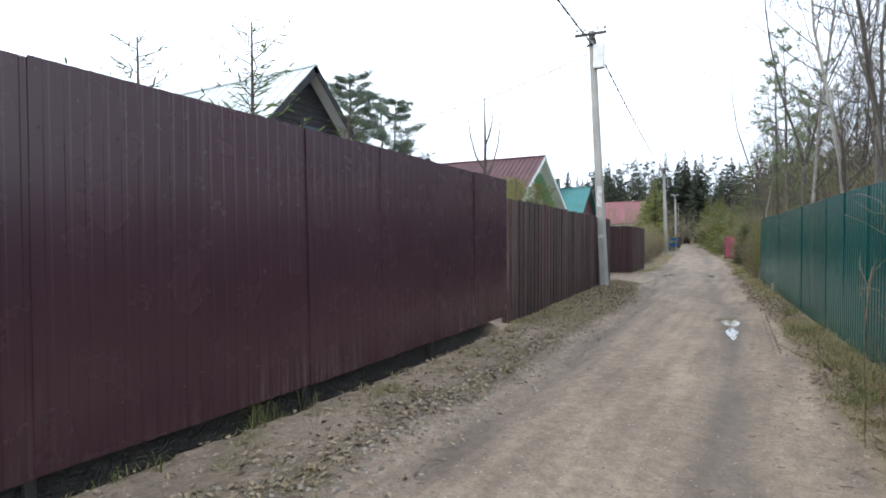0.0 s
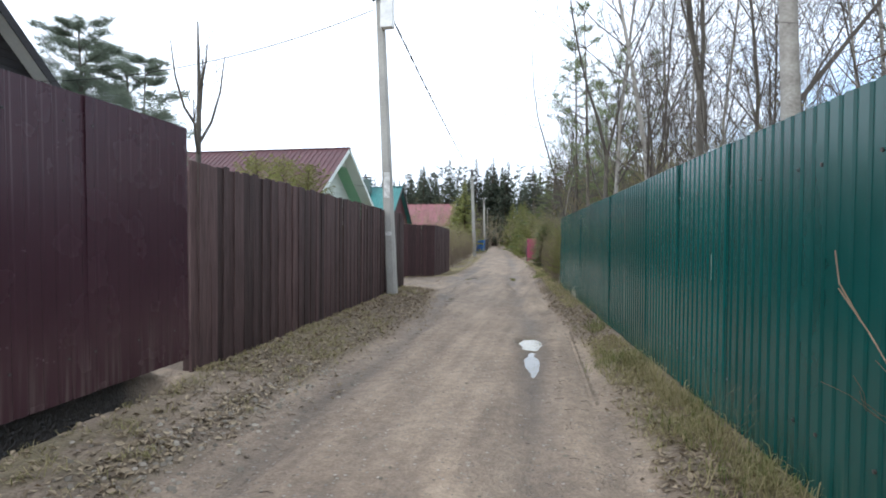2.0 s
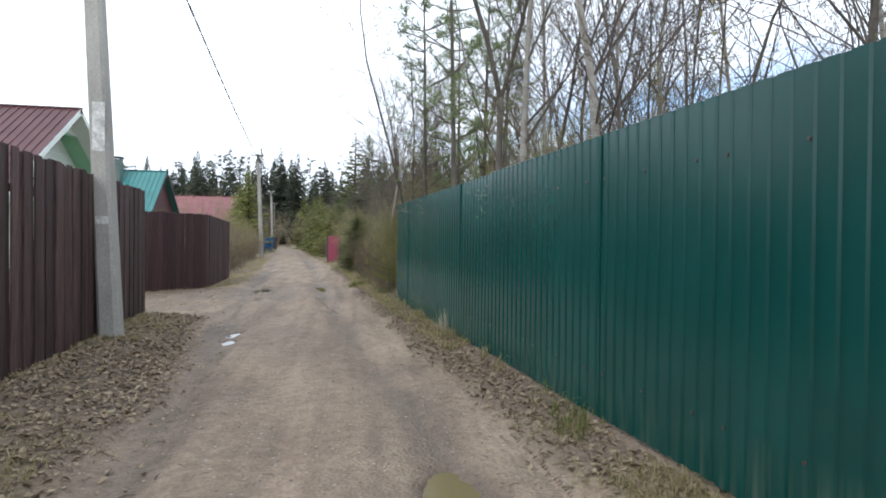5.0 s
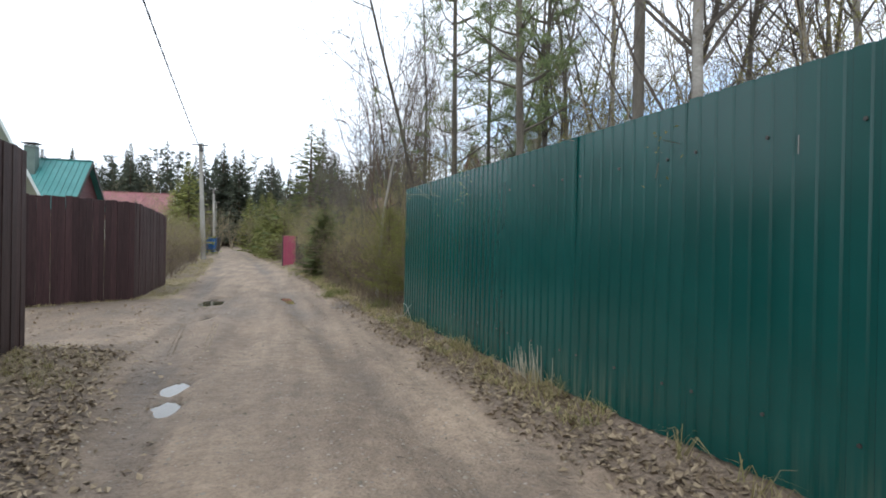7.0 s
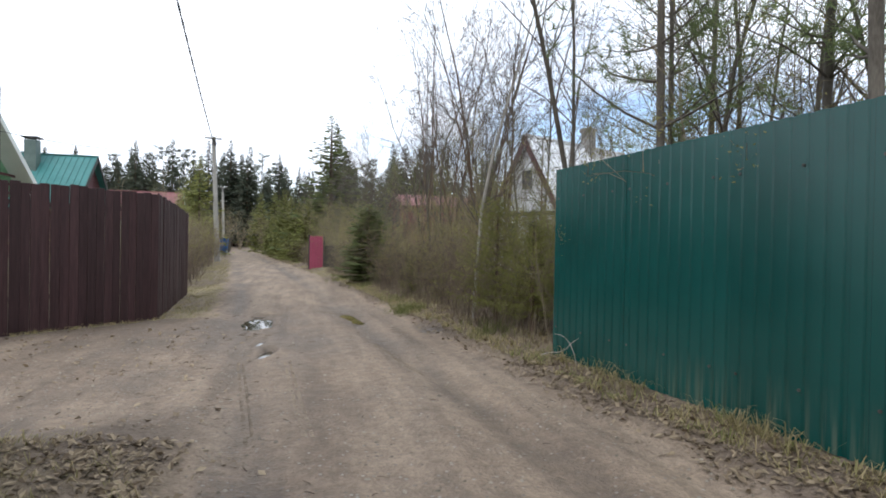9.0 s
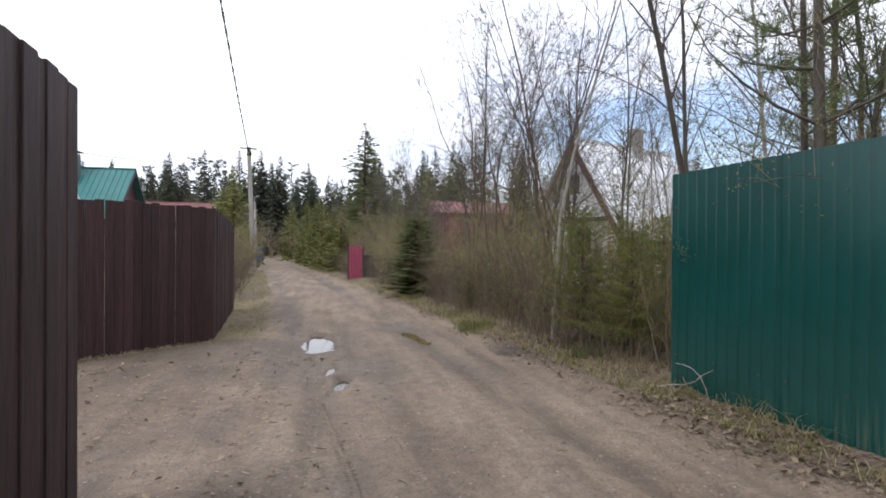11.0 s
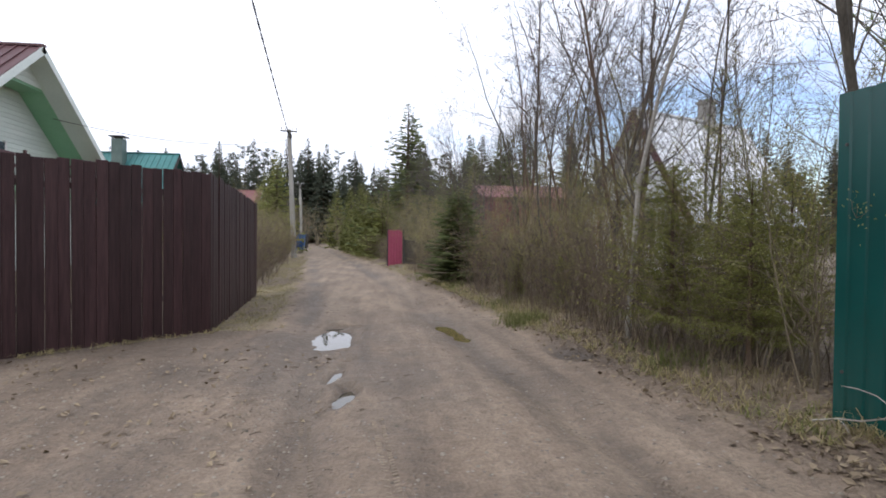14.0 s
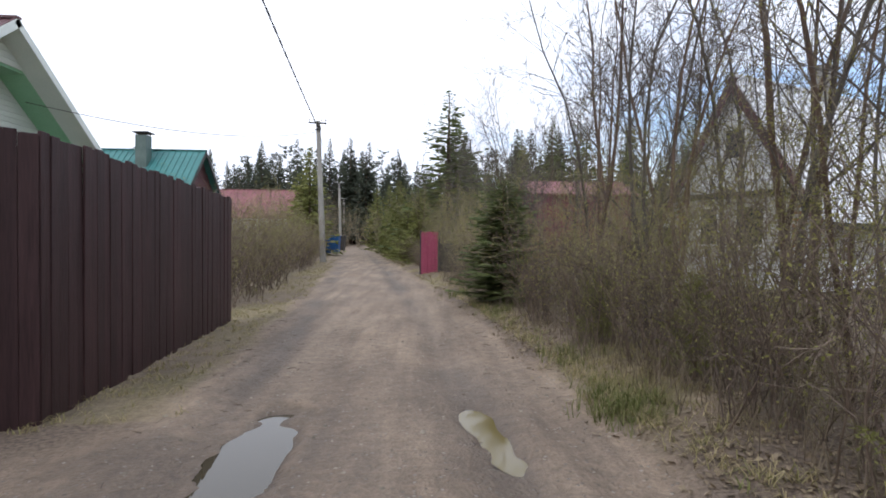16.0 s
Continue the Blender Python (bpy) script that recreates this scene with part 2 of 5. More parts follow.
def ground_mat():
    """Sandy track, dry grass and leaf litter, told apart by the ground's own mask, which also paints shade under the
    maroon fence.
    """
    m, n, l, bs = node_mat("ground")
    pos = n.new("ShaderNodeNewGeometry").outputs["Position"]
    at = n.new("ShaderNodeAttribute"); at.attribute_name = "cover"
    sep = n.new("ShaderNodeSeparateColor"); l.new(at.outputs["Color"], sep.inputs[0])

    def noise_ramp(scale, c1, c2, lo=0.35, hi=0.65, detail=6, stretch=(1, 1, 1)):
        mp = n.new("ShaderNodeMapping"); mp.inputs["Scale"].default_value = stretch
        mp.inputs["Rotation"].default_value = (0, 0, -0.09)
        l.new(pos, mp.inputs["Vector"])
        t = n.new("ShaderNodeTexNoise"); t.inputs["Scale"].default_value = scale; t.inputs["Detail"].default_value = detail
        l.new(mp.outputs[0], t.inputs["Vector"])
        r = n.new("ShaderNodeValToRGB")
        r.color_ramp.elements[0].position, r.color_ramp.elements[1].position = lo, hi
        r.color_ramp.elements[0].color, r.color_ramp.elements[1].color = (*c1, 1), (*c2, 1)
        l.new(t.outputs["Fac"], r.inputs["Fac"])
        return r.outputs["Color"], t.outputs["Fac"]

    def mix(fac, a, b, kind="MIX"):
        x = n.new("ShaderNodeMixRGB"); x.blend_type = kind
        if isinstance(fac, float):
            x.inputs["Fac"].default_value = fac
        else:
            l.new(fac, x.inputs["Fac"])
        l.new(a, x.inputs["Color1"]); l.new(b, x.inputs["Color2"])
        return x.outputs["Color"]

    sand, _ = noise_ramp(0.9, (0.282, 0.219, 0.164), (0.385, 0.304, 0.228), 0.36, 0.64, 8, (1.6, 0.55, 1))
    grit, gf = noise_ramp(38, (0.55, 0.55, 0.55), (1.25, 1.22, 1.2), 0.30, 0.70, 6)
    sand = mix(0.5, sand, grit, "MULTIPLY")
    streak, _ = noise_ramp(1.7, (0.70, 0.70, 0.72), (1.12, 1.10, 1.07), 0.36, 0.62, 9, (2.4, 0.45, 1))
    sand = mix(0.4, sand, streak, "MULTIPLY")
    lane, _ = noise_ramp(1.3, (0.72, 0.71, 0.70), (1.10, 1.09, 1.07), 0.38, 0.60, 6, (3.6, 0.16, 1))
    sand = mix(0.55, sand, lane, "MULTIPLY")
    blotch, _ = noise_ramp(1.1, (0.74, 0.73, 0.73), (1.14, 1.12, 1.10), 0.36, 0.64, 9)
    sand = mix(0.4, sand, blotch, "MULTIPLY")
    clods, cf = noise_ramp(9, (0.72, 0.71, 0.70), (1.12, 1.11, 1.10), 0.40, 0.60, 12)
    sand = mix(0.5, sand, clods, "MULTIPLY")
    peb = n.new("ShaderNodeTexVoronoi"); peb.inputs["Scale"].default_value = 34; peb.inputs["Randomness"].default_value = 1.0
    l.new(pos, peb.inputs["Vector"])
    psep = n.new("ShaderNodeSeparateColor"); l.new(peb.outputs["Color"], psep.inputs[0])
    pick = n.new("ShaderNodeMapRange"); pick.inputs["From Min"].default_value, pick.inputs["From Max"].default_value = 0.88, 0.92
    l.new(psep.outputs[0], pick.inputs["Value"])
    core = n.new("ShaderNodeMapRange"); core.inputs["From Min"].default_value, core.inputs["From Max"].default_value = 0.44, 0.30
    l.new(peb.outputs["Distance"], core.inputs["Value"])
    pm = n.new("ShaderNodeMath"); pm.operation = "MULTIPLY"
    l.new(pick.outputs[0], pm.inputs[0]); l.new(core.outputs[0], pm.inputs[1])
    pcol = n.new("ShaderNodeMixRGB"); pcol.inputs["Color1"].default_value = (0.13, 0.11, 0.09, 1); pcol.inputs["Color2"].default_value = (0.46, 0.41, 0.35, 1)
    l.new(psep.outputs[1], pcol.inputs["Fac"])
    sand = mix(pm.outputs[0], sand, pcol.outputs[0])
    straw, sf = noise_ramp(16, (0.12, 0.095, 0.055), (0.36, 0.29, 0.165), 0.35, 0.65, 8)
    moss, _ = noise_ramp(1.3, (0.16, 0.15, 0.06), (0.28, 0.23, 0.13), 0.4, 0.6)
    grassy = mix(0.5, straw, moss)
    litter, lf = noise_ramp(30, (0.070, 0.050, 0.037), (0.215, 0.165, 0.122), 0.32, 0.68, 8)
    wet_shade, _ = noise_ramp(14, (0.036, 0.028, 0.022), (0.075, 0.058, 0.044), 0.35, 0.65)
    col = mix(sep.outputs[1], sand, grassy)
    col = mix(sep.outputs[2], col, litter)
    col = mix(at.outputs["Alpha"], col, wet_shade)
    # The mask's top values paint the maroon fence's gap black, as its shade.
    gap_shade = n.new("ShaderNodeMapRange")
    gap_shade.inputs["From Min"].default_value, gap_shade.inputs["From Max"].default_value = 0.82, 0.98
    l.new(at.outputs["Alpha"], gap_shade.inputs["Value"])
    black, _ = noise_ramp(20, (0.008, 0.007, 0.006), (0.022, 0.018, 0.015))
    col = mix(gap_shade.outputs[0], col, black)
    l.new(col, bs.inputs["Base Color"])
    rr = n.new("ShaderNodeMapRange"); rr.inputs["To Min"].default_value, rr.inputs["To Max"].default_value = 0.95, 0.45
    l.new(at.outputs["Alpha"], rr.inputs["Value"]); l.new(rr.outputs[0], bs.inputs["Roughness"])
    _, f2 = noise_ramp(7, (0, 0, 0), (1, 1, 1))
    ad = n.new("ShaderNodeMath"); ad.operation = "ADD"; l.new(gf, ad.inputs[0]); l.new(f2, ad.inputs[1])
    ad2 = n.new("ShaderNodeMath"); ad2.operation = "MULTIPLY_ADD"; ad2.inputs[1].default_value = 0.8
    l.new(cf, ad2.inputs[0]); l.new(ad.outputs[0], ad2.inputs[2])
    ad3 = n.new("ShaderNodeMath"); ad3.operation = "MULTIPLY_ADD"; ad3.inputs[1].default_value = 0.35
    l.new(pm.outputs[0], ad3.inputs[0]); l.new(ad2.outputs[0], ad3.inputs[2])
    ad = ad3
    bp = n.new("ShaderNodeBump"); bp.inputs["Strength"].default_value = 0.9; bp.inputs["Distance"].default_value = 0.03
    l.new(ad.outputs[0], bp.inputs["Height"]); l.new(bp.outputs[0], bs.inputs["Normal"])
    return m


def water_mat(name, colour, rough):
    m, n, l, bs = node_mat(name)
    bs.inputs["Base Color"].default_value = (*colour, 1)
    bs.inputs["Roughness"].default_value = rough
    bs.inputs["IOR"].default_value = 1.45
    bs.inputs["Specular IOR Level"].default_value = 0.6
    t = n.new("ShaderNodeTexNoise"); t.inputs["Scale"].default_value = 5
    bp = n.new("ShaderNodeBump"); bp.inputs["Strength"].default_value = 0.02; bp.inputs["Distance"].default_value = 0.01
    l.new(t.outputs["Fac"], bp.inputs["Height"]); l.new(bp.outputs[0], bs.inputs["Normal"])
    return m


M_GROUND = ground_mat()
M_WATER = water_mat("puddle_water", (0.055, 0.045, 0.026), 0.015)
M_MUDDY = water_mat("muddy_water", (0.165, 0.130, 0.052), 0.05)


# ---- mesh helpers ----
def mesh_of(name, verts, faces, mat, smooth=False):
    me = bpy.data.meshes.new(name)
    me.from_pydata([tuple(v) for v in verts], [], [tuple(f) for f in faces])
    me.materials.append(mat)
    if smooth:
        me.polygons.foreach_set("use_smooth", [True] * len(me.polygons))
    me.update()
    return me


def part(name, me, parent=None, m=None, label=""):
    ob = new(name, me)
    if parent is not None:
        ob.parent = parent
    if m is not None:
        ob.matrix_local = m
    return tagged(ob, label)


def empty(name, m=None, label="", category="", group="", kind=""):
    ob = new(name)
    ob.empty_display_size = 0.1
    if m is not None:
        ob.matrix_world = m
    return tagged(ob, label, category, group, kind)


def box_mesh(name, sx, sy, sz, mat, bevel=0.006, base=True):
    """A block with softened edges; it stands on z = 0 if base."""
    bm = bmesh.new()
    bmesh.ops.create_cube(bm, size=1)
    for v in bm.verts:
        v.co = Vector((v.co.x * sx, v.co.y * sy, (v.co.z + (0.5 if base else 0)) * sz))
    if bevel:
        bmesh.ops.bevel(bm, geom=list(bm.edges), offset=bevel, segments=1, affect="EDGES")
    me = bpy.data.meshes.new(name)
    bm.to_mesh(me)
    bm.free()
    me.materials.append(mat)
    return me


class Soup:
    """Gathers vertices and faces of one mesh."""

    def __init__(self):
        self.v, self.f = [], []

    def tube(self, pts, radii, sides):
        base = len(self.v)
        pts = [Vector(p) for p in pts]
        for i, p in enumerate(pts):
            d = (pts[min(i + 1, len(pts) - 1)] - pts[max(i - 1, 0)]).normalized()
            a = d.cross(Vector((0.31, 0.95, 0.05)) if abs(d.y) < 0.9 else Vector((1, 0, 0))).normalized()
            b = d.cross(a)
            for k in range(sides):
                t = 2 * math.pi * k / sides
                self.v.append(p + (a * math.cos(t) + b * math.sin(t)) * radii[i])
        for i in range(len(pts) - 1):
            for k in range(sides):
                k2 = (k + 1) % sides
                r0, r1 = base + i * sides, base + (i + 1) * sides
                self.f.append((r0 + k, r0 + k2, r1 + k2, r1 + k))
        if radii[-1] > 0.01:
            self.f.append(tuple(base + (len(pts) - 1) * sides + k for k in range(sides)))

    def poly(self, *pts):
        base = len(self.v)
        self.v.extend(Vector(p) for p in pts)
        self.f.append(tuple(range(base, base + len(pts))))

    def box(self, a, b):
        (x0, y0, z0), (x1, y1, z1) = a, b
        base = len(self.v)
        self.v.extend(Vector(p) for p in ((x0, y0, z0), (x1, y0, z0), (x1, y1, z0), (x0, y1, z0), (x0, y0, z1), (x1, y0, z1), (x1, y1, z1), (x0, y1, z1)))
        for q in ((0, 3, 2, 1), (4, 5, 6, 7), (0, 1, 5, 4), (1, 2, 6, 5), (2, 3, 7, 6), (3, 0, 4, 7)):
            self.f.append(tuple(base + i for i in q))

    def mesh(self, name, mat, smooth=False):
        return mesh_of(name, self.v, self.f, mat, smooth)


# ---- plan ----
CENTRE = ((-60, 4.0), (0, 1.15), (4, 0.95), (6, 0.86), (11, 0.50), (15, -0.05), (21, -0.75), (27, -1.25), (40, -2.70), (47, -3.60), (70, -6.5), (120, -15))
HALF = ((-60, 1.6), (4, 1.5), (11, 1.3), (15, 1.42), (21, 1.5), (40, 1.4), (70, 1.2))


def lerp(table, t):
    xs, ys = zip(*table)
    return float(np.interp(t, xs, ys))


def green_x(y):
    return 1.72 + 0.103 * (17.66 - y)


def left_x(y):
    """The line of the two fences on the left side."""
    return -1.78 - 0.0875 * (y - 5.45) if y > 5.45 else -1.78 + 0.012 * (5.45 - y)


# puddles: centre, half length, half width, turn, depth
PUDDLES = (
    (1.41, 8.74, 0.40, 0.16, 0.06, 0.075),
    (1.50, 7.45, 0.50, 0.075, 0.10, 0.055),
    (-0.92, 14.45, 0.26, 0.11, 0.10, 0.07),
    (-0.86, 13.85, 0.26, 0.10, 0.10, 0.07),
    (-1.57, 21.50, 0.72, 0.22, 0.06, 0.08),
    (-0.08, 21.85, 0.46, 0.11, 0.16, 0.06),
    (-1.47, 19.55, 0.28, 0.06, -0.15, 0.06),
    (-1.34, 18.98, 0.22, 0.07, -0.15, 0.06),
    (0.95, 20.2, 0.35, 0.12, 0.3, 0.04),
)


# height of the left verge above the track
VERGE = ((-60, 0.06), (1.5, 0.08), (4.0, 0.13), (5.4, 0.16), (7.0, 0.13), (16.0, 0.12), (19.0, 0.02), (22.0, 0.0), (27.0, -0.10), (40.0, -0.05), (60.0, 0.05))


def fbm(x, y, s, o=3):
    return noise.fractal((x * s, y * s, 3.7), 1.0, 2.0, o)


def cover(x, y):
    """Height and cover (grass, litter, damp plus painted gap shade) of the ground at a place."""
    c, w = lerp(CENTRE, y), lerp(HALF, y)
    u = x - c
    n1, n2 = fbm(x, y, 0.45), fbm(x, y, 1.9)
    edge = w + 0.16 * n1 + 0.08 * n2
    side = abs(u) - edge
    off = min(max(side / 0.22, 0), 1)
    drive = 0.0
    if x < c and 15.6 < y < 22.4:
        d = min((y - 15.9) / 0.6, (21.6 + 0.7 * (x + 3.24) - y) / 0.8)
        drive = min(max(d + 0.4 * n1, 0), 1)
        off *= 1 - drive
    h = 0.012 * n2 + 0.02 * n1 + 0.007 * fbm(x, y, 5.0, 2)
    if abs(u) < w + 0.3:
        for r, dep, wid in ((-1.15, 0.06, 0.20), (0.72, 0.06, 0.22), (1.28, 0.025, 0.10), (-0.35, 0.02, 0.16)):
            h -= dep * (0.75 + 0.5 * fbm(r * 9, y, 0.35)) * math.exp(-(((u - r + 0.1 * fbm(r, y, 0.2)) / wid) ** 2))
        h += 0.02
    wet_shade = 0.0
    if abs(u) < w:
        wet_shade = (0.55 if y < 13 else 0.45) * max(math.exp(-((u - 0.72) / 0.20) ** 2), 0.8 * math.exp(-((u + 1.15) / 0.18) ** 2)) * min(max(0.85 + 1.0 * n1, 0), 1)
        wet_shade = min(wet_shade + 0.24 * min(max((y - 9) / 5, 0), 1) * min(max(0.6 + 0.9 * n1, 0), 1), 0.55)
        h += 0.005 * fbm(x * 1.6, y * 0.6, 5.0, 2)
    for px, py, a, b, t, dep in PUDDLES:
        dx, dy = x - px, y - py
        if abs(dx) < 2 and abs(dy) < 2:
            s, k = math.sin(t), math.cos(t)
            q = ((dx * k + dy * s) / b) ** 2 + ((-dx * s + dy * k) / a) ** 2
            q = math.sqrt(q) * (1 + 0.3 * n2 + 0.35 * fbm(x, y, 4.2, 2))
            h = h * min(max(q - 0.4, 0), 1) - dep * math.exp(-(q * 0.9) ** 4)
            wet_shade = max(wet_shade, min(max(1.75 - q, 0), 1) * 0.8)
    if drive > 0:
        wet_shade = max(wet_shade, drive * min(max(0.24 + 0.5 * n1 + 0.25 * n2, 0), 0.5))
    grass, litter = 0.0, 0.0
    if off > 0:
        if u < 0:
            base = lerp(VERGE, y)
            h += base * min(side / 0.6, 1) * (1 - drive)
            if y < 5.6:
                fx = left_x(y)
                grass = off * min(max(0.2 + 0.9 * n2, 0.05), 0.6)
                litter = off * min(max(0.95 - abs(side - 0.2) * 1.4 + 0.6 * n2, 0.12), 0.85)
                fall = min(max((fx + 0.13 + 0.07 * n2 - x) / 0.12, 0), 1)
                # Unseen rise added behind the fence to keep sky light out of the gap.
                shade_bank = min(max((fx - 0.06 - x) / 0.12, 0), 1)
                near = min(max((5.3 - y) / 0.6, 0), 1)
                h += near * fall * (-0.5 + 0.80 * shade_bank)
                # Full mask under the fence carries the gap's painted shade.
                wet_shade = max(wet_shade, fall * near * (1 - min(max((fx - 0.5 - x) / 0.4, 0), 1)))
                if x < fx - 0.6:
                    grass, litter = min(max(0.6 + 0.8 * n1, 0.2), 1), 0.15
            else:
                dry = min(max((y - 9.0) / 4.0, 0), 1)
                grass = off * min(max(0.25 + 1.0 * n1 + 0.4 * n2 - 0.35 * dry, 0.05), 0.7)
                litter = off * min(max(0.68 - 0.7 * n1 + 0.3 * dry, 0.15), 0.95)
                if y > 22:
                    grass, litter = off * min(max(0.62 + 0.6 * n1, 0.2), 0.95), off * min(max(0.4 - 0.7 * n1, 0.1), 0.6)
        else:
            h += 0.17 * min(side / 0.8, 1) + 0.02 * fbm(x, y, 7.0, 3) * off
            bare = min(max((y - 8.5) / 2.5, 0), 1) * min(max((31.0 - y) / 4.0, 0), 1)
            grass = off * min(max(0.50 + 1.1 * n1 + 0.6 * n2 - 0.5 * bare, 0.03), 1)
            litter = off * min(max(0.40 - 1.0 * n1 + 0.3 * bare, 0.05), 0.85)
            if y < 9:
                grass = min(grass + 0.5 * math.exp(-((green_x(y) - x) / 0.3) ** 2), 1)
            shade = min(max((y - 17.0 + n1) / 1.5, 0), 1) * min(max((side - 0.7) / 0.4, 0), 1)
            litter = max(litter, 0.8 * shade)
            if x > green_x(min(y, 17.6)) + 0.3 and y < 18:
                grass, litter = min(max(0.5 + 0.8 * n1, 0.1), 0.9), min(max(0.4 - 0.8 * n1, 0), 0.7)
    if drive > 0 and y < 17.4 and x < -0.9 + c:
        litter = max(litter, min(max((16.6 + 0.4 * n1 - y) / 0.8, 0), 0.55) * drive * min(max((-u - 1.3) / 0.4, 0), 1))
    far = math.hypot(x, y - 20)
    if far > 75:
        h += min((far - 75) * 0.02, 1.5)
    return h, grass, litter, wet_shade


def steps(*spans):
    out = []
    for a, b, s in spans:
        out.extend(np.arange(a, b, s))
    return [float(v) for v in out]


def build_ground():
    xs = steps((-900, -100, 80), (-100, -30, 7), (-30, -9, 1.2), (-9, -4, 0.25), (-4, 3.6, 0.056), (3.6, 9, 0.3), (9, 30, 1.5), (30, 100, 8), (100, 901, 80))
    ys = steps((-900, -100, 80), (-100, -12, 6), (-12, -4, 0.6), (-4, 26, 0.062), (26, 40, 0.2), (40, 80, 0.7), (80, 140, 5), (140, 901, 60))
    verts, cols = [], []
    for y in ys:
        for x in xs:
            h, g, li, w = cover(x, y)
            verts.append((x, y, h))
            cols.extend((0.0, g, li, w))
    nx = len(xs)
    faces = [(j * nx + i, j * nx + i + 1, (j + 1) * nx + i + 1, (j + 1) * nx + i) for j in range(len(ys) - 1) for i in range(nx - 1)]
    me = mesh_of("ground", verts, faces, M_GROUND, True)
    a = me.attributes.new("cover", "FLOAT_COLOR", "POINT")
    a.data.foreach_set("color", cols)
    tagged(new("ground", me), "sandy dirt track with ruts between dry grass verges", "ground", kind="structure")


build_ground()


def build_puddles():
    for px, py, a, b, t, dep in PUDDLES:
        s = Soup()
        pts = []
        for k in range(40):
            q = 2 * math.pi * k / 40
            r = 1.45
            lx, ly = b * r * math.cos(q), a * r * math.sin(q)
            pts.append((lx * math.cos(t) - ly * math.sin(t), lx * math.sin(t) + ly * math.cos(t), 0))
        s.poly(*pts)
        ob = part("puddle", s.mesh("puddle", M_MUDDY if py in (8.74, 21.85, 20.2) else M_WATER), None, pose(px, py, -dep * 0.50))
        tagged(ob, "shallow muddy rain puddle in the dirt track", "puddle", "puddles in the track", "structure")


build_puddles()


# ---- sheet fences ----
def profile_mesh(name, width, height, mat, period=0.115, depth=0.012, groove=(0.62, 0.70, 0.92)):
    """One ribbed steel sheet, along +x, facing -y, standing on z = 0."""
    xs, ds = [], []
    n = round(width / period)
    for i in range(n):
        for f, d in ((0.0, 0), (groove[0], 0), (groove[1], 1), (groove[2], 1)):
            xs.append((i + f) * period)
            ds.append(d * depth)
    xs.append(width)
    ds.append(0)
    s = Soup()
    rows = (0, height * 0.5, height)
    k = len(xs)
    for z in rows:
        for x, d in zip(xs, ds):
            s.v.append(Vector((x, d, z)))
    for z in rows:
        for x, d in zip(xs, ds):
            s.v.append(Vector((x, d + 0.003, z)))
    for r in range(2):
        for i in range(k - 1):
            a = r * k + i
            s.f.append((a, a + 1, a + k + 1, a + k))
            a += 3 * k
            s.f.append((a, a + k, a + k + 1, a + 1))
    for r in (0, 2):
        for i in range(k - 1):
            a = r * k + i
            s.f.append((a, a + 1, a + 1 + 3 * k, a + 3 * k))
    for i in (0, k - 1):
        for r in range(2):
            s.f.append((r * k + i, (r + 1) * k + i, (r + 4) * k + i, (r + 3) * k + i))
    return s.mesh(name, mat)


def sheet_fence(label, mat, a, b, z_of, height, face_right, rng, depth, top_of=None):
    """A fence of ribbed sheets from a to b, with posts and rails behind it; z_of gives the foot of each sheet."""
    top = empty("sheet_fence", Matrix.Translation((a[0], a[1], 0)), label, "fence")
    run = Vector((b[0] - a[0], b[1] - a[1], 0))
    n = round(run.length / 1.15)
    wide = run.length / n
    ang = math.atan2(run.y, run.x)
    me = profile_mesh("sheet", wide + 0.02, height, mat, wide / 10, depth)
    screw = Soup()
    screw.tube([(0, 0.002, 0), (0, -0.008, 0)], [0.010, 0.0105], 6)
    sm = screw.mesh("screw", M_DARK)
    post = box_mesh("post", 0.06, 0.06, height + 0.5, M_DARK)
    rail = box_mesh("rail", wide, 0.03, 0.04, M_STEEL, 0.003)
    for i in range(n):
        p = run * (i / n)
        z = z_of(a[1] + p.y)
        zb = z_of(a[1] + p.y + run.y / n)
        foot, foot_b = z, zb
        tilt = math.degrees(math.atan2(zb - z, wide)) if abs(zb - z) < 0.2 else 0
        jog = rng.uniform(-0.006, 0.006)
        base = Matrix.Translation((p.x, p.y, z + jog)) @ Matrix.Rotation(ang, 4, "Z") @ Matrix.Rotation(-radians(tilt), 4, "Y")
        if face_right:
            base = base @ Matrix.Translation((wide, 0, 0)) @ Matrix.Rotation(math.pi, 4, "Z")
        base = base @ Matrix.Translation((0, (i % 2) * 0.004, 0)) @ pose(0, 0, 0, rng.uniform(-0.35, 0.35))
        cut = me
        if top_of is not None:
            cut = me.copy()
            h0, h1 = top_of(a[1] + p.y) - foot, top_of(a[1] + p.y + run.y / n) - foot_b
            for v in cut.vertices:
                v.co.z *= (h0 + (h1 - h0) * v.co.x / wide) / height
        sh = part("sheet", cut, top, base)
        for z in (0.32, height - 0.32):
            for x in (0.06, 0.52, 0.98):
                part("screw", sm, sh, Matrix.Translation((x, 0, z)), "dark screw head")
        if i % 2 == 0:
            part("post", post, top, base @ Matrix.Translation((0, 0.08, -0.5)))
        for zz in (0.3, height - 0.34):
            part("rail", rail, top, base @ Matrix.Translation((wide / 2, 0.032, zz)))
    return top


RNG = random.Random(5)
sheet_fence("dark maroon profiled steel fence, muddy at its foot", M_MAROON, (left_x(-6.2), -6.2), (left_x(5.42), 5.42), lambda y: 0.205 + 0.018 * max(y, 0), 2.42, False, RNG, 0.0045, lambda y: 2.59 + 0.0183 * (5.4 - y))
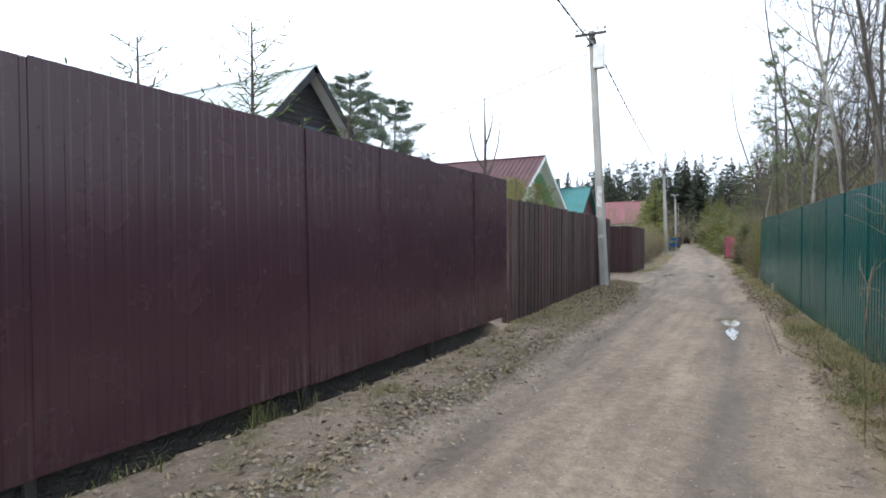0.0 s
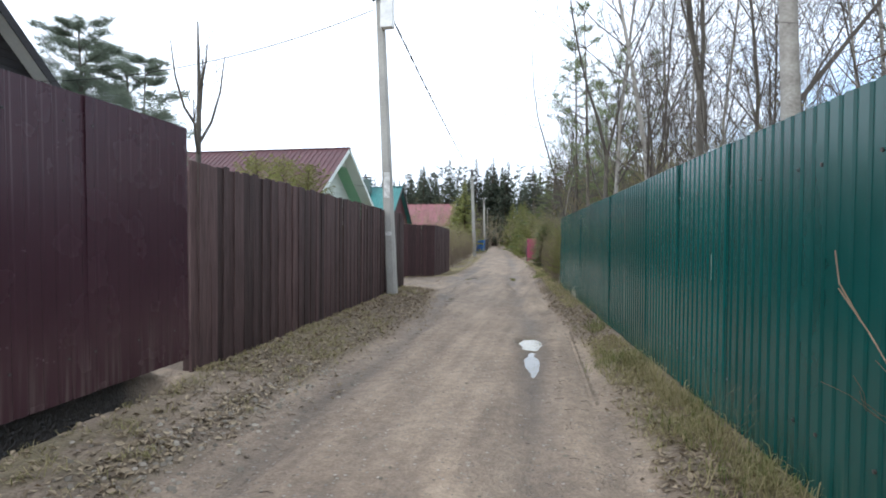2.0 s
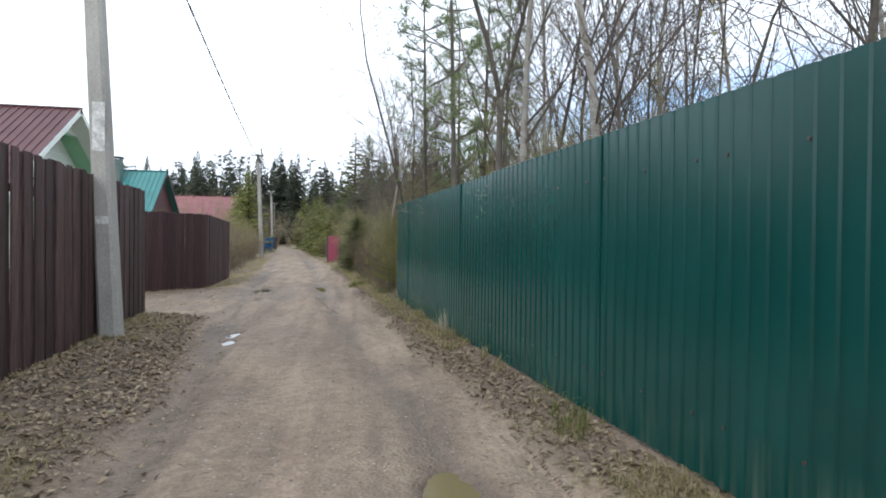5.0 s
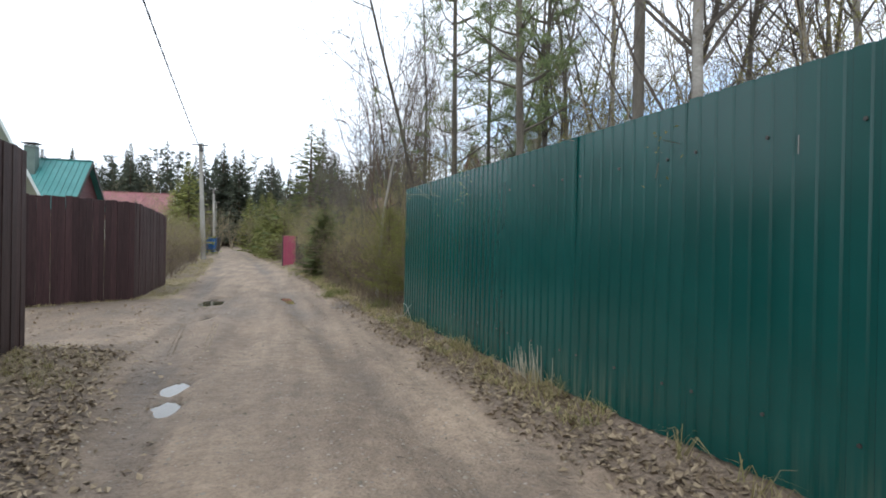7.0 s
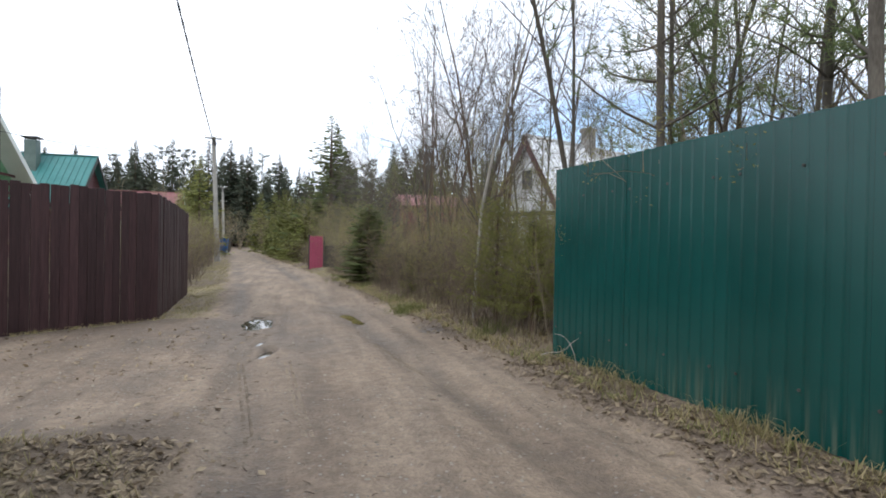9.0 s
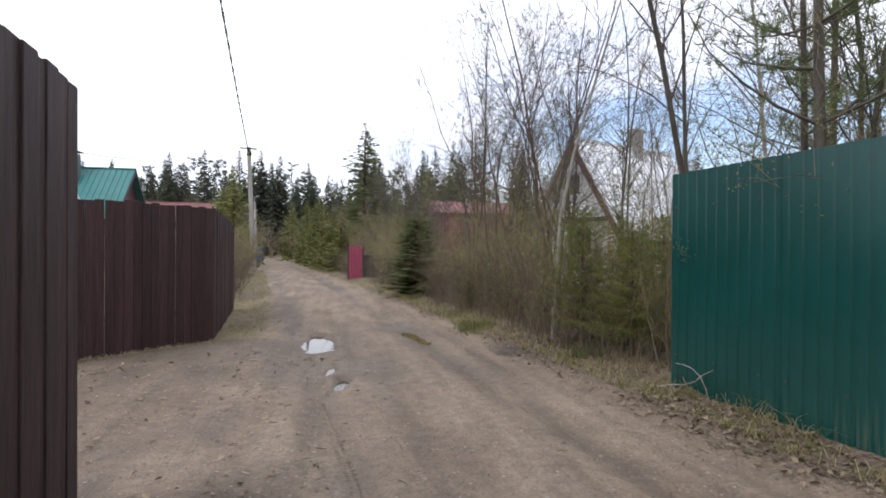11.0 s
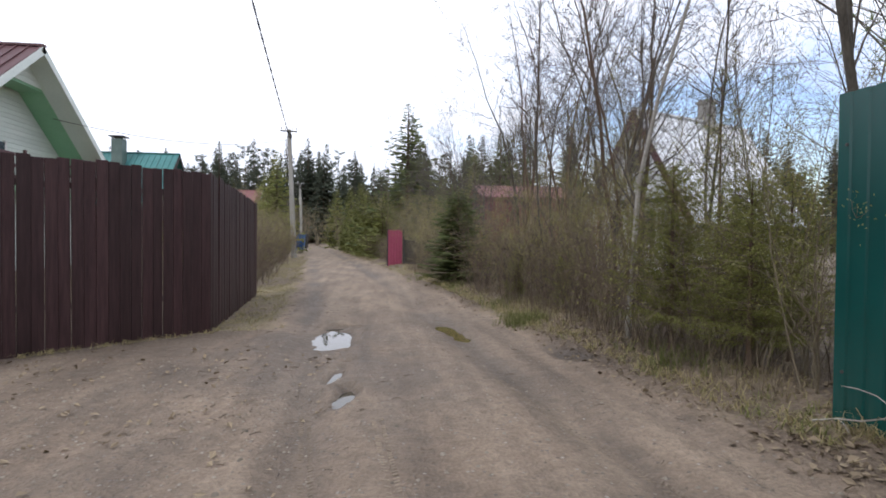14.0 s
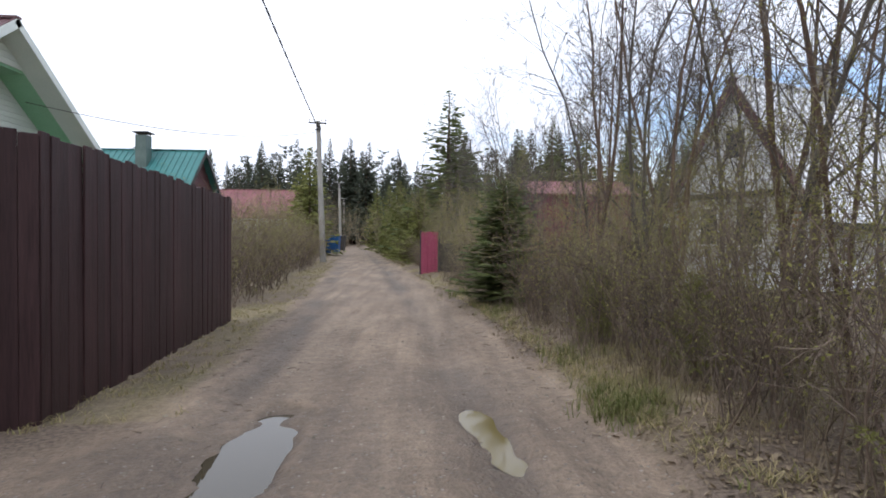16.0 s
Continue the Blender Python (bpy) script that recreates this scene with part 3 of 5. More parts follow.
sheet_fence("dark green profiled steel fence beside the track", M_GREEN, (green_x(17.66), 17.66), (green_x(-7.6), -7.6), lambda y: 0.13 + 0.006 * (17.66 - y), 2.03, False, RNG, 0.012)


def scratch(y, z0, z1):
    m = box_mesh("scratch", 0.004, 0.003, z1 - z0, M_CONC, 0.001)
    ob = part("scratch_mark", m, None, Matrix.Translation((green_x(y) - 0.006, y, z0)) @ pose(0, 0, 0, 0, 0, 84))
    tagged(ob, "thin pale scratch down the green fence", "scratch")


scratch(5.3, 1.22, 1.42)
scratch(11.25, 1.78, 1.87)


# ---- plank fences ----
def plank_mesh(name, w, t, h, mat):
    me = box_mesh(name, w, t, h, mat, 0.004)
    return me


def plank_fence(label, mat, pts, height, pitch, z_of, rng, proud, rails=(0.45, 1.75), gaps=0):
    """Upright planks along a line of points; every other one sits proud."""
    top = empty("wooden_fence", Matrix.Translation((pts[0][0], pts[0][1], 0)), label, "fence")
    origin = Vector((pts[0][0], pts[0][1], 0))
    kinds = [plank_mesh("plank", pitch * f, 0.022, height, mat) for f in (1.08, 1.04, 1.0)]
    slim = [plank_mesh("plank", pitch * f, 0.022, height, mat) for f in (0.972, 0.995, 1.03)]
    post = box_mesh("post", 0.07, 0.07, height - 0.1, mat)
    for a, b in zip(pts, pts[1:]):
        run = Vector((b[0] - a[0], b[1] - a[1], 0))
        n = max(round(run.length / pitch), 1)
        ang = math.atan2(run.y, run.x)
        turn = Matrix.Rotation(ang, 4, "Z")
        back = turn @ Vector((0, 0.03, 0))
        for i in range(n):
            p = Vector((a[0], a[1], 0)) - origin + run * ((i + 0.5) / n)
            z = z_of(p.y + origin.y)
            m = Matrix.Translation(p + Vector((0, 0, z + rng.uniform(-0.02, 0.02)))) @ turn @ Matrix.Translation((0, -proud * (i % 2) + rng.uniform(-0.003, 0.003), 0)) @ pose(0, 0, 0, rng.uniform(-0.25, 0.25), rng.uniform(-0.15, 0.15), rng.uniform(-1.5, 1.5))
            part("plank", rng.choice(slim if a is pts[0] and gaps else kinds), top, m)
        mid = Vector((a[0], a[1], 0)) - origin + run * 0.5
        for zz in rails:
            part("rail", box_mesh("rail", run.length, 0.04, 0.07, mat), top, Matrix.Translation(mid + back * 1.4 + Vector((0, 0, zz + z_of(mid.y + origin.y)))) @ turn)
        for k in range(max(int(run.length / 2.5), 1) + 1):
            p = Vector((a[0], a[1], 0)) - origin + run * min((k + 0.04) / max(int(run.length / 2.5), 1), 0.97)
            part("post", post, top, Matrix.Translation(p + back * 3.2 + Vector((0, 0, z_of(p.y + origin.y)))) @ turn)
    return top


plank_fence("dark weathered plank fence with uneven boards", M_PLANK, ((left_x(5.47), 5.47), (left_x(15.85), 15.85)), 2.16, 0.119, lambda y: 0.13 - 0.009 * (y - 5.5), RNG, 0.012)
plank_fence("dark brown plank fence with narrow gaps", M_PLANK2, ((-4.98, 20.37), (-3.24, 22.03), (-3.79, 27.5)), 2.07, 0.118, lambda y: -0.01 - 0.015 * max(y - 22, 0), RNG, 0.006, gaps=1)
plank_fence("dark brown plank gate leaf standing ajar", M_PLANK2, ((-5.75, 18.75), (-5.08, 20.02)), 1.95, 0.136, lambda y: 0.02, RNG, 0.0)


gp = empty("gate_post", Matrix.Translation((-5.02, 20.22, 0)), "dark steel gate post and dark board standing in for a shaded recess", "gate post")
part("post", box_mesh("post", 0.09, 0.09, 1.95, M_DARK), gp, pose(0, 0, -0.03, 0, 0, 43))
# Dark board added to stand in for the shade of the recess by the gate.
part("board", box_mesh("board", 0.34, 0.03, 1.85, M_DARK), gp, pose(-0.06, -0.02, -0.02, 0, 0, 62))


# ---- utility poles and cables ----
def utility_pole(foot, top, w0, w1, marks, label):
    ob = empty("utility_pole", Matrix.Translation(foot), label, "utility pole", "poles along the track")
    d = Vector(top) - Vector(foot)
    s = Soup()
    pts = [d * t for t in (-0.03, 0.25, 0.5, 0.75, 1.0)]
    base = 0
    for i, p in enumerate(pts):
        w = (w0 + (w1 - w0) * (0, 0.25, 0.5, 0.75, 1)[i]) / 2
        c = w * 0.35
        ring = ((-w, -w + c), (-w + c, -w), (w - c, -w), (w, -w + c), (w, w - c), (w - c, w), (-w + c, w), (-w, w - c))
        s.v.extend(p + Vector((x, y, 0)) for x, y in ring)
    for i in range(4):
        for k in range(8):
            s.f.append((i * 8 + k, i * 8 + (k + 1) % 8, i * 8 + 8 + (k + 1) % 8, i * 8 + 8 + k))
    s.f.append(tuple(range(32, 40)))
    part("shaft", s.mesh("shaft", M_CONC), ob)
    arm = part("crossarm", box_mesh("crossarm", 0.95, 0.07, 0.07, M_DARK), ob, Matrix.Translation(d - Vector((0, 0.14, 0.16))) @ pose(0, 0, 0, 0, 2, 0))
    ins = Soup()
    ins.tube([(0, 0, 0), (0, 0, 0.05), (0, 0, 0.10)], [0.012, 0.012, 0.012], 6)
    ins.tube([(0, 0, 0.10), (0, 0, 0.13), (0, 0, 0.16), (0, 0, 0.20)], [0.045, 0.05, 0.03, 0.02], 8)
    im = ins.mesh("insulator", M_WHITE)
    for x in (-0.42, -0.2, 0.2, 0.42):
        part("insulator", im, arm, Matrix.Translation((x, 0, 0.07)), "white porcelain insulator")
    cl = Soup()
    cl.tube([(0.1, -0.12, -0.55), (0.16, -0.16, -0.45), (0.12, -0.14, -0.3), (0.0, -0.13, -0.25)], [0.04, 0.05, 0.045, 0.03], 6)
    cl.tube([(-0.12, -0.13, -0.5), (0.0, -0.15, -0.42), (0.13, -0.13, -0.5)], [0.03, 0.035, 0.03], 6)
    part("cable_clamp", cl.mesh("cable_clamp", M_CABLE), ob, Matrix.Translation(d))
    if marks:
        for zz, hh, mat, lab in ((2.45, 0.62, M_WHITE, "peeling white painted number patch"), (1.52, 0.10, M_WHITE, "faint white painted mark")):
            t = zz / d.z
            wz = (w0 + (w1 - w0) * t)
            band = Soup()
            c = wz * 0.5 * 0.65
            e = wz / 2 + 0.004
            band.box((-c, -e, 0), (c, -e + 0.006, hh))
            part("paint_mark", band.mesh("paint_mark", M_PATCH), ob, Matrix.Translation(d * t), lab)
        bx = part("meter_box", box_mesh("meter_box", 0.32, 0.20, 0.72, M_WHITE, 0.02), ob, Matrix.Translation(d * 0.845 + Vector((0.20, -0.12, 0))), "white plastic meter box")
        part("box_bracket", box_mesh("box_bracket", 0.30, 0.05, 0.05, M_DARK), bx, pose(-0.05, 0.1, 0.5))
    return ob


M_PATCH = surf("worn_white_paint", (0.32, 0.31, 0.29), (0.72, 0.72, 0.70), rough=0.8, scale=9, fine=30, bump=0.1)
POLE_TOP = Vector((-2.76, 13.85, 7.9))
POLE2_TOP = Vector((-6.08, 47.5, 7.45))
utility_pole((-2.26, 13.55, 0.06), POLE_TOP, 0.25, 0.175, True, "leaning grey concrete utility pole beside the fence")
utility_pole((-5.77, 47.5, 0.0), POLE2_TOP, 0.30, 0.20, False, "pale concrete utility pole on the verge")
utility_pole((-9.0, 76.0, 0.2), (-9.2, 76.0, 7.0), 0.28, 0.2, False, "distant concrete utility pole by the track")
utility_pole((-12.4, 103.0, 0.6), (-12.5, 103.0, 7.2), 0.28, 0.2, False, "distant concrete utility pole by the track")


def cable(a, b, sag, r, label, twist=False):
    a, b = Vector(a), Vector(b)
    s = Soup()
    n = 40 if not twist else 160
    for k in range(2 if twist else 1):
        pts = []
        for i in range(n + 1):
            t = i / n
            p = a.lerp(b, t) - Vector((0, 0, sag * 4 * t * (1 - t)))
            if twist:
                q = t * (b - a).length * 3.0 + k * math.pi
                p += Vector((math.cos(q), 0, math.sin(q))) * r * 0.8
            pts.append(p)
        s.tube(pts, [r] * (n + 1), 5)
    ob = part("power_cable", s.mesh("power_cable", M_CABLE))
    return tagged(ob, label, "cable", "overhead cables")


cable(POLE_TOP + Vector((0.12, -0.15, -0.4)), POLE2_TOP + Vector((0, -0.14, -0.3)), 0.22, 0.016, "black twisted overhead cable between the poles", True)
cable(POLE_TOP + Vector((0.02, -0.15, -0.4)), (0.6, -22.0, 7.6), 0.7, 0.016, "black twisted overhead cable above the track", True)
cable(POLE2_TOP + Vector((0, -0.14, -0.3)), (-9.2, 75.9, 6.7), 0.5, 0.016, "black overhead cable between distant poles")
cable(POLE_TOP + Vector((-0.1, -0.1, -0.7)), (-12.0, 11.9, 5.4), 0.5, 0.011, "thin black service wire to the log house")
cable(POLE2_TOP + Vector((-0.1, -0.1, -0.6)), (-11.0, 33.0, 4.8), 0.5, 0.011, "thin black service wire to the mint house")


# ---- houses ----
def slab(s, p0, p1, p2, p3, t):
    """A roof plane of thickness t below the four corners."""
    q = [Vector(p) for p in (p0, p1, p2, p3)]
    n = (q[1] - q[0]).cross(q[3] - q[0]).normalized()
    if n.z < 0:
        n = -n
    base = len(s.v)
    s.v.extend(q + [p - n * t for p in q])
    for f in ((0, 1, 2, 3), (4, 7, 6, 5), (0, 4, 5, 1), (1, 5, 6, 2), (2, 6, 7, 3), (3, 7, 4, 0)):
        s.f.append(tuple(base + i for i in f))


def gable_house(name, label, origin, turn, length, width, eave, ridge, over, roof_mat, wall_mat, boards, trim_mat, ribs):
    """A house whose ridge runs along its local -x; its gable faces +x at x = 0. Parts: walls, gable, roof slopes with ribs, trim."""
    ob = empty(name, Matrix.Translation(origin) @ Matrix.Rotation(turn, 4, "Z"), label, "house")
    half = width / 2
    body = Soup()
    t = 0.2
    for y0, y1, x0, x1 in ((-half, -half + t, -length, 0), (half - t, half, -length, 0), (-half + t, half - t, -length, -length + t), (-half + t, half - t, -t, 0)):
        body.box((x0, y0, 0), (x1, y1, eave))
    part("wall", body.mesh("wall", wall_mat), ob)
    nb = max(round((ridge - eave) / boards), 1)
    for i in range(nb):
        z0, z1 = eave + (ridge - eave) * i / nb, eave + (ridge - eave) * (i + 0.94) / nb
        w0 = half * (1 - i / nb)
        w1 = half * (1 - (i + 0.94) / nb)
        s = Soup()
        b = len(s.v)
        for x in (0.0, -0.15):
            s.v.extend(Vector(p) for p in ((x, -w0, z0), (x, w0, z0), (x, w1, z1), (x, -w1, z1)))
        for f in ((0, 1, 2, 3), (4, 7, 6, 5), (0, 4, 5, 1), (1, 5, 6, 2), (2, 6, 7, 3), (3, 7, 4, 0)):
            s.f.append(f)
        part("gable_board", s.mesh("gable_board", wall_mat), ob)
    slope = (ridge - eave) / half
    eo, zo = half + 0.5, eave - 0.5 * slope
    for sgn in (-1, 1):
        s, rib_me, rib_at = Soup(), None, []
        slab(s, (over, 0, ridge + 0.1), (-length - 0.3, 0, ridge + 0.1), (-length - 0.3, sgn * eo, zo + 0.1), (over, sgn * eo, zo + 0.1), 0.10)
        if ribs:
            x = over
            n = Vector((0, sgn * slope, 1)).normalized()
            while x > -length - 0.3:
                a, b = Vector((x, 0, ridge + 0.1)), Vector((x, sgn * eo, zo + 0.1))
                if rib_me is None:
                    rs = Soup()
                    o = Vector((x, 0, 0))
                    slab(rs, a - o + n * 0.035, a - o + Vector((-0.05, 0, 0)) + n * 0.035, b - o + Vector((-0.05, 0, 0)) + n * 0.035, b - o + n * 0.035, 0.03)
                    rib_me = rs.mesh("roof_rib", roof_mat)
                rib_at.append(x)
                x -= ribs
        roof = part("roof", s.mesh("roof", roof_mat), ob)
        for x in rib_at:
            part("roof_rib", rib_me, roof, Matrix.Translation((x, 0, 0)))
        v = Soup()
        slab(v, (over + 0.03, 0, ridge + 0.11), (over + 0.03, sgn * eo, zo + 0.11), (over, sgn * eo, zo + 0.11), (over, 0, ridge + 0.11), 0.22)
        part("verge_board", v.mesh("verge_board", trim_mat), ob)
    cap = Soup()
    cap.box((-length - 0.3, -0.1, ridge + 0.08), (over + 0.04, 0.1, ridge + 0.15))
    part("ridge_cap", cap.mesh("ridge_cap", roof_mat), ob)
    return ob


M_CHIM = surf("chimney_cladding", (0.05, 0.085, 0.075), (0.09, 0.13, 0.115), rough=0.5, scale=2, fine=20, bump=0.05)
h1 = gable_house("log_house", "dark log house with a pale metal roof", (-12.0, 11.0, 0), 0.0, 9.0, 6.2, 4.2, 7.4, 0.55, M_ROOF_PALE, M_LOG, 0.2, M_LOG, 0.55)
win = part("window", box_mesh("window", 0.06, 0.75, 0.6, M_GLASS), h1, pose(0.05, 0.2, 4.9))
part("window_frame", box_mesh("window_frame", 0.05, 0.95, 0.09, M_LOG), win, pose(0.0, 0, -0.09))
part("window_frame", box_mesh("window_frame", 0.05, 0.95, 0.09, M_LOG), win, pose(0.0, 0, 0.6))

h2 = gable_house("mint_house", "mint green house with a maroon metal roof", (-13.1, 33.6, 0), 0.0, 11.0, 10.0, 3.3, 7.1, 1.5, M_ROOF_RED, M_PALE, 0.16, M_PALE, 0.35)
M_MINTS = surf("mint_soffit", (0.20, 0.42, 0.26), (0.27, 0.50, 0.32), rough=0.5, scale=1.0, fine=20, bump=0.05, vary=0.05)
for sgn in (-1, 1):
    for x0, x1, mat, lab in ((1.49, 0.80, M_PALE, "pale roof overhang lining"), (0.795, 0.01, M_MINTS, "green balcony roof lining")):
        s = Soup()
        slab(s, (x0, 0, 7.05), (x1, 0, 7.05), (x1, sgn * 5.4, 2.95), (x0, sgn * 5.4, 2.95), 0.05)
        part("soffit", s.mesh("soffit", mat), h2, None, lab)
s = Soup()
s.box((0.02, -4.8, 2.6), (0.9, 4.8, 2.75))
part("balcony_floor", s.mesh("balcony_floor", M_MINT), h2)
s = Soup()
s.box((0.02, -1.25, 6.02), (0.80, 1.25, 6.10))
part("balcony_ceiling", s.mesh("balcony_ceiling", M_MINTS), h2, None, "green balcony ceiling")
for i in range(5):
    z0, z1 = 6.10 + 0.18 * i, 6.10 + 0.18 * i + 0.17
    w0, w1 = 1.22 * (1 - i / 5.2), 1.22 * (1 - (i + 0.95) / 5.2)
    s = Soup()
    for x in (0.84, 0.81):
        s.v.extend(Vector(p) for p in ((x, -w0, z0), (x, w0, z0), (x, w1, z1), (x, -w1, z1)))
    s.f.extend(((0, 1, 2, 3), (4, 7, 6, 5), (0, 4, 5, 1), (1, 5, 6, 2), (2, 6, 7, 3), (3, 7, 4, 0)))
    part("siding_board", s.mesh("siding_board", M_PALE), h2)
for y in (-1.4, 0.2):
    wd = part("window", box_mesh("window", 0.05, 0.6, 0.9, M_GLASS), h2, pose(0.04, y, 3.3))
    for dy in (-0.34, 0.34):
        part("window_frame", box_mesh("window_frame", 0.07, 0.08, 1.0, M_WHITE), wd, pose(0.0, dy, -0.05))
for k, z in enumerate((2.95, 3.3, 3.65)):
    part("balcony_rail", box_mesh("balcony_rail", 0.05, 9.4, 0.10, M_ROOF_RED), h2, pose(0.95, 0, z))
for y in (-4.6, -2.3, 0, 2.3, 4.6):
    part("balcony_post", box_mesh("balcony_post", 0.08, 0.08, 1.2, M_ROOF_RED), h2, pose(0.95, y, 2.7))

h3 = gable_house("teal_roof_house", "maroon house with a teal metal tile roof", (-14.1, 52.2, 0), 0.0, 7.5, 6.0, 3.4, 6.4, 0.4, M_ROOF_TEAL, M_ROOF_RED, 0.2, M_DARK, 0.35)
ch = Soup()
ch.box((-0.32, -0.32, -1.3), (0.32, 0.32, 1.0))
cm = part("chimney", ch.mesh("chimney", M_CHIM), h3, pose(-2.9, -0.9, 6.2), "dark greenish clad chimney")
cs = Soup()
cs.box((-0.45, -0.45, 1.12), (0.45, 0.45, 1.18))
for x in (-0.28, 0.24):
    for y in (-0.28, 0.24):
        cs.box((x, y, 1.0), (x + 0.04, y + 0.04, 1.12))
part("chimney_cap", cs.mesh("chimney_cap", M_DARK), cm, None, "dark metal chimney cap")
gable_house("red_roof_house", "distant house with a faded red roof", (-15.2, 84, 0.3), 0.0, 9.0, 7.0, 3.4, 6.4, 0.5, M_ROOF_PINK, M_PALE, 0.3, M_PALE, 0.5)


def brick_house():
    """Small house: white brick below, a steep pale sheet roof, maroon verge, orange brick corner."""
    ang = math.atan2(0.407, 0.913)
    ob = gable_house("brick_house", "white brick cottage with a steep pale sheet roof", (7.62, 32.15, 0), ang + math.pi, 6.0, 3.7, 2.5, 5.5, 0.25, M_WSIDE, M_WSIDE, 0.25, M_ROOF_RED, 0.3)
    row = box_mesh("brick", 0.245, 0.03, 0.066, M_BRICKW, 0.004)
    rowo = box_mesh("brick", 0.245, 0.035, 0.066, M_BRICKO, 0.004)
    for lay in range(20):
        z = 0.9 + lay * 0.078
        n = 14
        for k in range(n):
            y = -1.72 + k * 0.258 + (0.129 if lay % 2 else 0)
            if y > 1.75:
                continue
            part("brick", rowo if k < 1 or k > 12 else row, ob, Matrix.Translation((0.012, y, z)) @ pose(0, 0, 0, 0, 0, 90))
    s = Soup()
    for sy in (-1, 1):
        for lay in range(20):
            for k in range(22):
                z = 0.9 + lay * 0.078
                x = -0.14 - k * 0.258 - (0.129 if lay % 2 else 0)
                s.box((x - 0.12, sy * 1.85 - 0.015, z), (x + 0.12, sy * 1.85 + 0.015, z + 0.066))
    tagged(part("brickwork", s.mesh("brickwork", M_BRICKW), ob, None, "white brick side walls"), kind="stuff")
    part("tie_beam", box_mesh("tie_beam", 0.12, 4.1, 0.16, M_LOG), ob, pose(0.06, 0, 2.46), "dark weathered wooden beam")
    for sy in (-1, 1):
        part("fascia", box_mesh("fascia", 6.4, 0.05, 0.17, M_LOG), ob, pose(-2.95, sy * 2.37, 1.62), "dark weathered eaves board")
    for y, z, w, h in ((0.45, 1.25, 0.75, 0.95), (-0.75, 1.25, 0.55, 0.95), (0.0, 3.5, 0.6, 0.75)):
        pane = part("window", box_mesh("window", 0.04, w, h, M_GLASS), ob, pose(0.03, y, z))
        for dy in (-w / 2, w / 2):
            part("window_frame", box_mesh("window_frame", 0.06, 0.07, h + 0.1, M_WHITE), pane, pose(0.01, dy, -0.05))
        for dz in (-0.06, h):
            part("window_frame", box_mesh("window_frame", 0.06, w, 0.07, M_WHITE), pane, pose(0.01, 0, dz))
    c = Soup()
    c.box((-0.22, -0.22, -1.0), (0.22, 0.22, 0.9))
    c.box((-0.27, -0.27, 0.75), (0.27, 0.27, 0.84))
    part("chimney", c.mesh("chimney", M_CONC), ob, pose(-3.6, 0.1, 5.5), "grey rendered chimney")


brick_house()


def red_shed():
    ob = empty("red_shed", Matrix.Translation((5.2, 46.0, 0)), "dull red sheet-clad shed in the thicket", "shed")
    me = profile_mesh("wall_sheet", 1.0, 3.6, M_REDSHED, 0.2, 0.03)
    for i in range(5):
        part("wall_sheet", me, ob, Matrix.Translation((i * 1.0, 0, 0)))
        part("wall_sheet", me, ob, Matrix.Translation((0, (i + 1) * 0.8, 0)) @ pose(0, 0, 0, 0, 0, -90))
    s = Soup()
    slab(s, (-0.3, -0.3, 3.65), (5.3, -0.3, 3.65), (5.3, 2.0, 4.5), (-0.3, 2.0, 4.5), 0.06)
    slab(s, (-0.3, 4.3, 3.65), (5.3, 4.3, 3.65), (5.3, 2.0, 4.5), (-0.3, 2.0, 4.5), 0.06)
    roof = part("roof", s.mesh("roof", M_ROOF_PINK), ob)
    r = Soup()
    slab(r, (0, -0.3, 3.69), (0.08, -0.3, 3.69), (0.08, 2.0, 4.54), (0, 2.0, 4.54), 0.04)
    rib = r.mesh("roof_rib", M_ROOF_PINK)
    for k in range(19):
        part("roof_rib", rib, roof, Matrix.Translation((-0.3 + 0.3 * k, 0, 0)))


red_shed()


def crimson_gate():
    ob = empty("metal_gate", Matrix.Translation((-0.57, 36.9, 0.05)), "crimson sheet metal gate standing open", "gate")
    me = profile_mesh("leaf", 0.575, 1.48, M_GATE, 0.115, 0.012)
    part("leaf", me, ob, pose(0, 0, 0.02, 0, 0, 8))
    post = box_mesh("post", 0.06, 0.06, 1.6, M_DARK)
    part("post", post, ob, pose(0.62, 0.12, -0.05))
    part("post", post, ob, pose(-0.02, 0.05, -0.05))
    wire = box_mesh("side_panel", 1.4, 0.03, 1.1, M_DARK)
    part("side_panel", wire, ob, pose(1.35, 0.2, 0.0), "dark weathered side panel")


crimson_gate()


def waste_bin(x, y, mat, label):
    ob = empty("waste_container", Matrix.Translation((x, y, 0.1)), label, "container")
    s = Soup()
    w, d, h = 0.5, 0.45, 1.25
    s.v.extend(Vector(p) for p in ((-w, -d, 0.1), (w, -d, 0.1), (w, d, 0.1), (-w, d, 0.1), (-w * 1.12, -d * 1.1, h), (w * 1.12, -d * 1.1, h), (w * 1.12, d * 1.1, h), (-w * 1.12, d * 1.1, h)))
    for f in ((0, 3, 2, 1), (4, 5, 6, 7), (0, 1, 5, 4), (1, 2, 6, 5), (2, 3, 7, 6), (3, 0, 4, 7)):
        s.f.append(f)
    part("body", s.mesh("body", mat), ob)
    part("lid", box_mesh("lid", 1.2, 1.05, 0.09, mat, 0.02), ob, pose(0, 0, h))
    for x in (-0.38, 0.38):
        for y in (-0.3, 0.3):
            part("wheel", box_mesh("wheel", 0.06, 0.14, 0.14, M_DARK, 0.03), ob, pose(x, y, 0.0))


waste_bin(-7.0, 58, M_BLUE, "blue steel waste container beside the pole")
waste_bin(-7.7, 66, M_DARK, "dark waste container farther down the track")


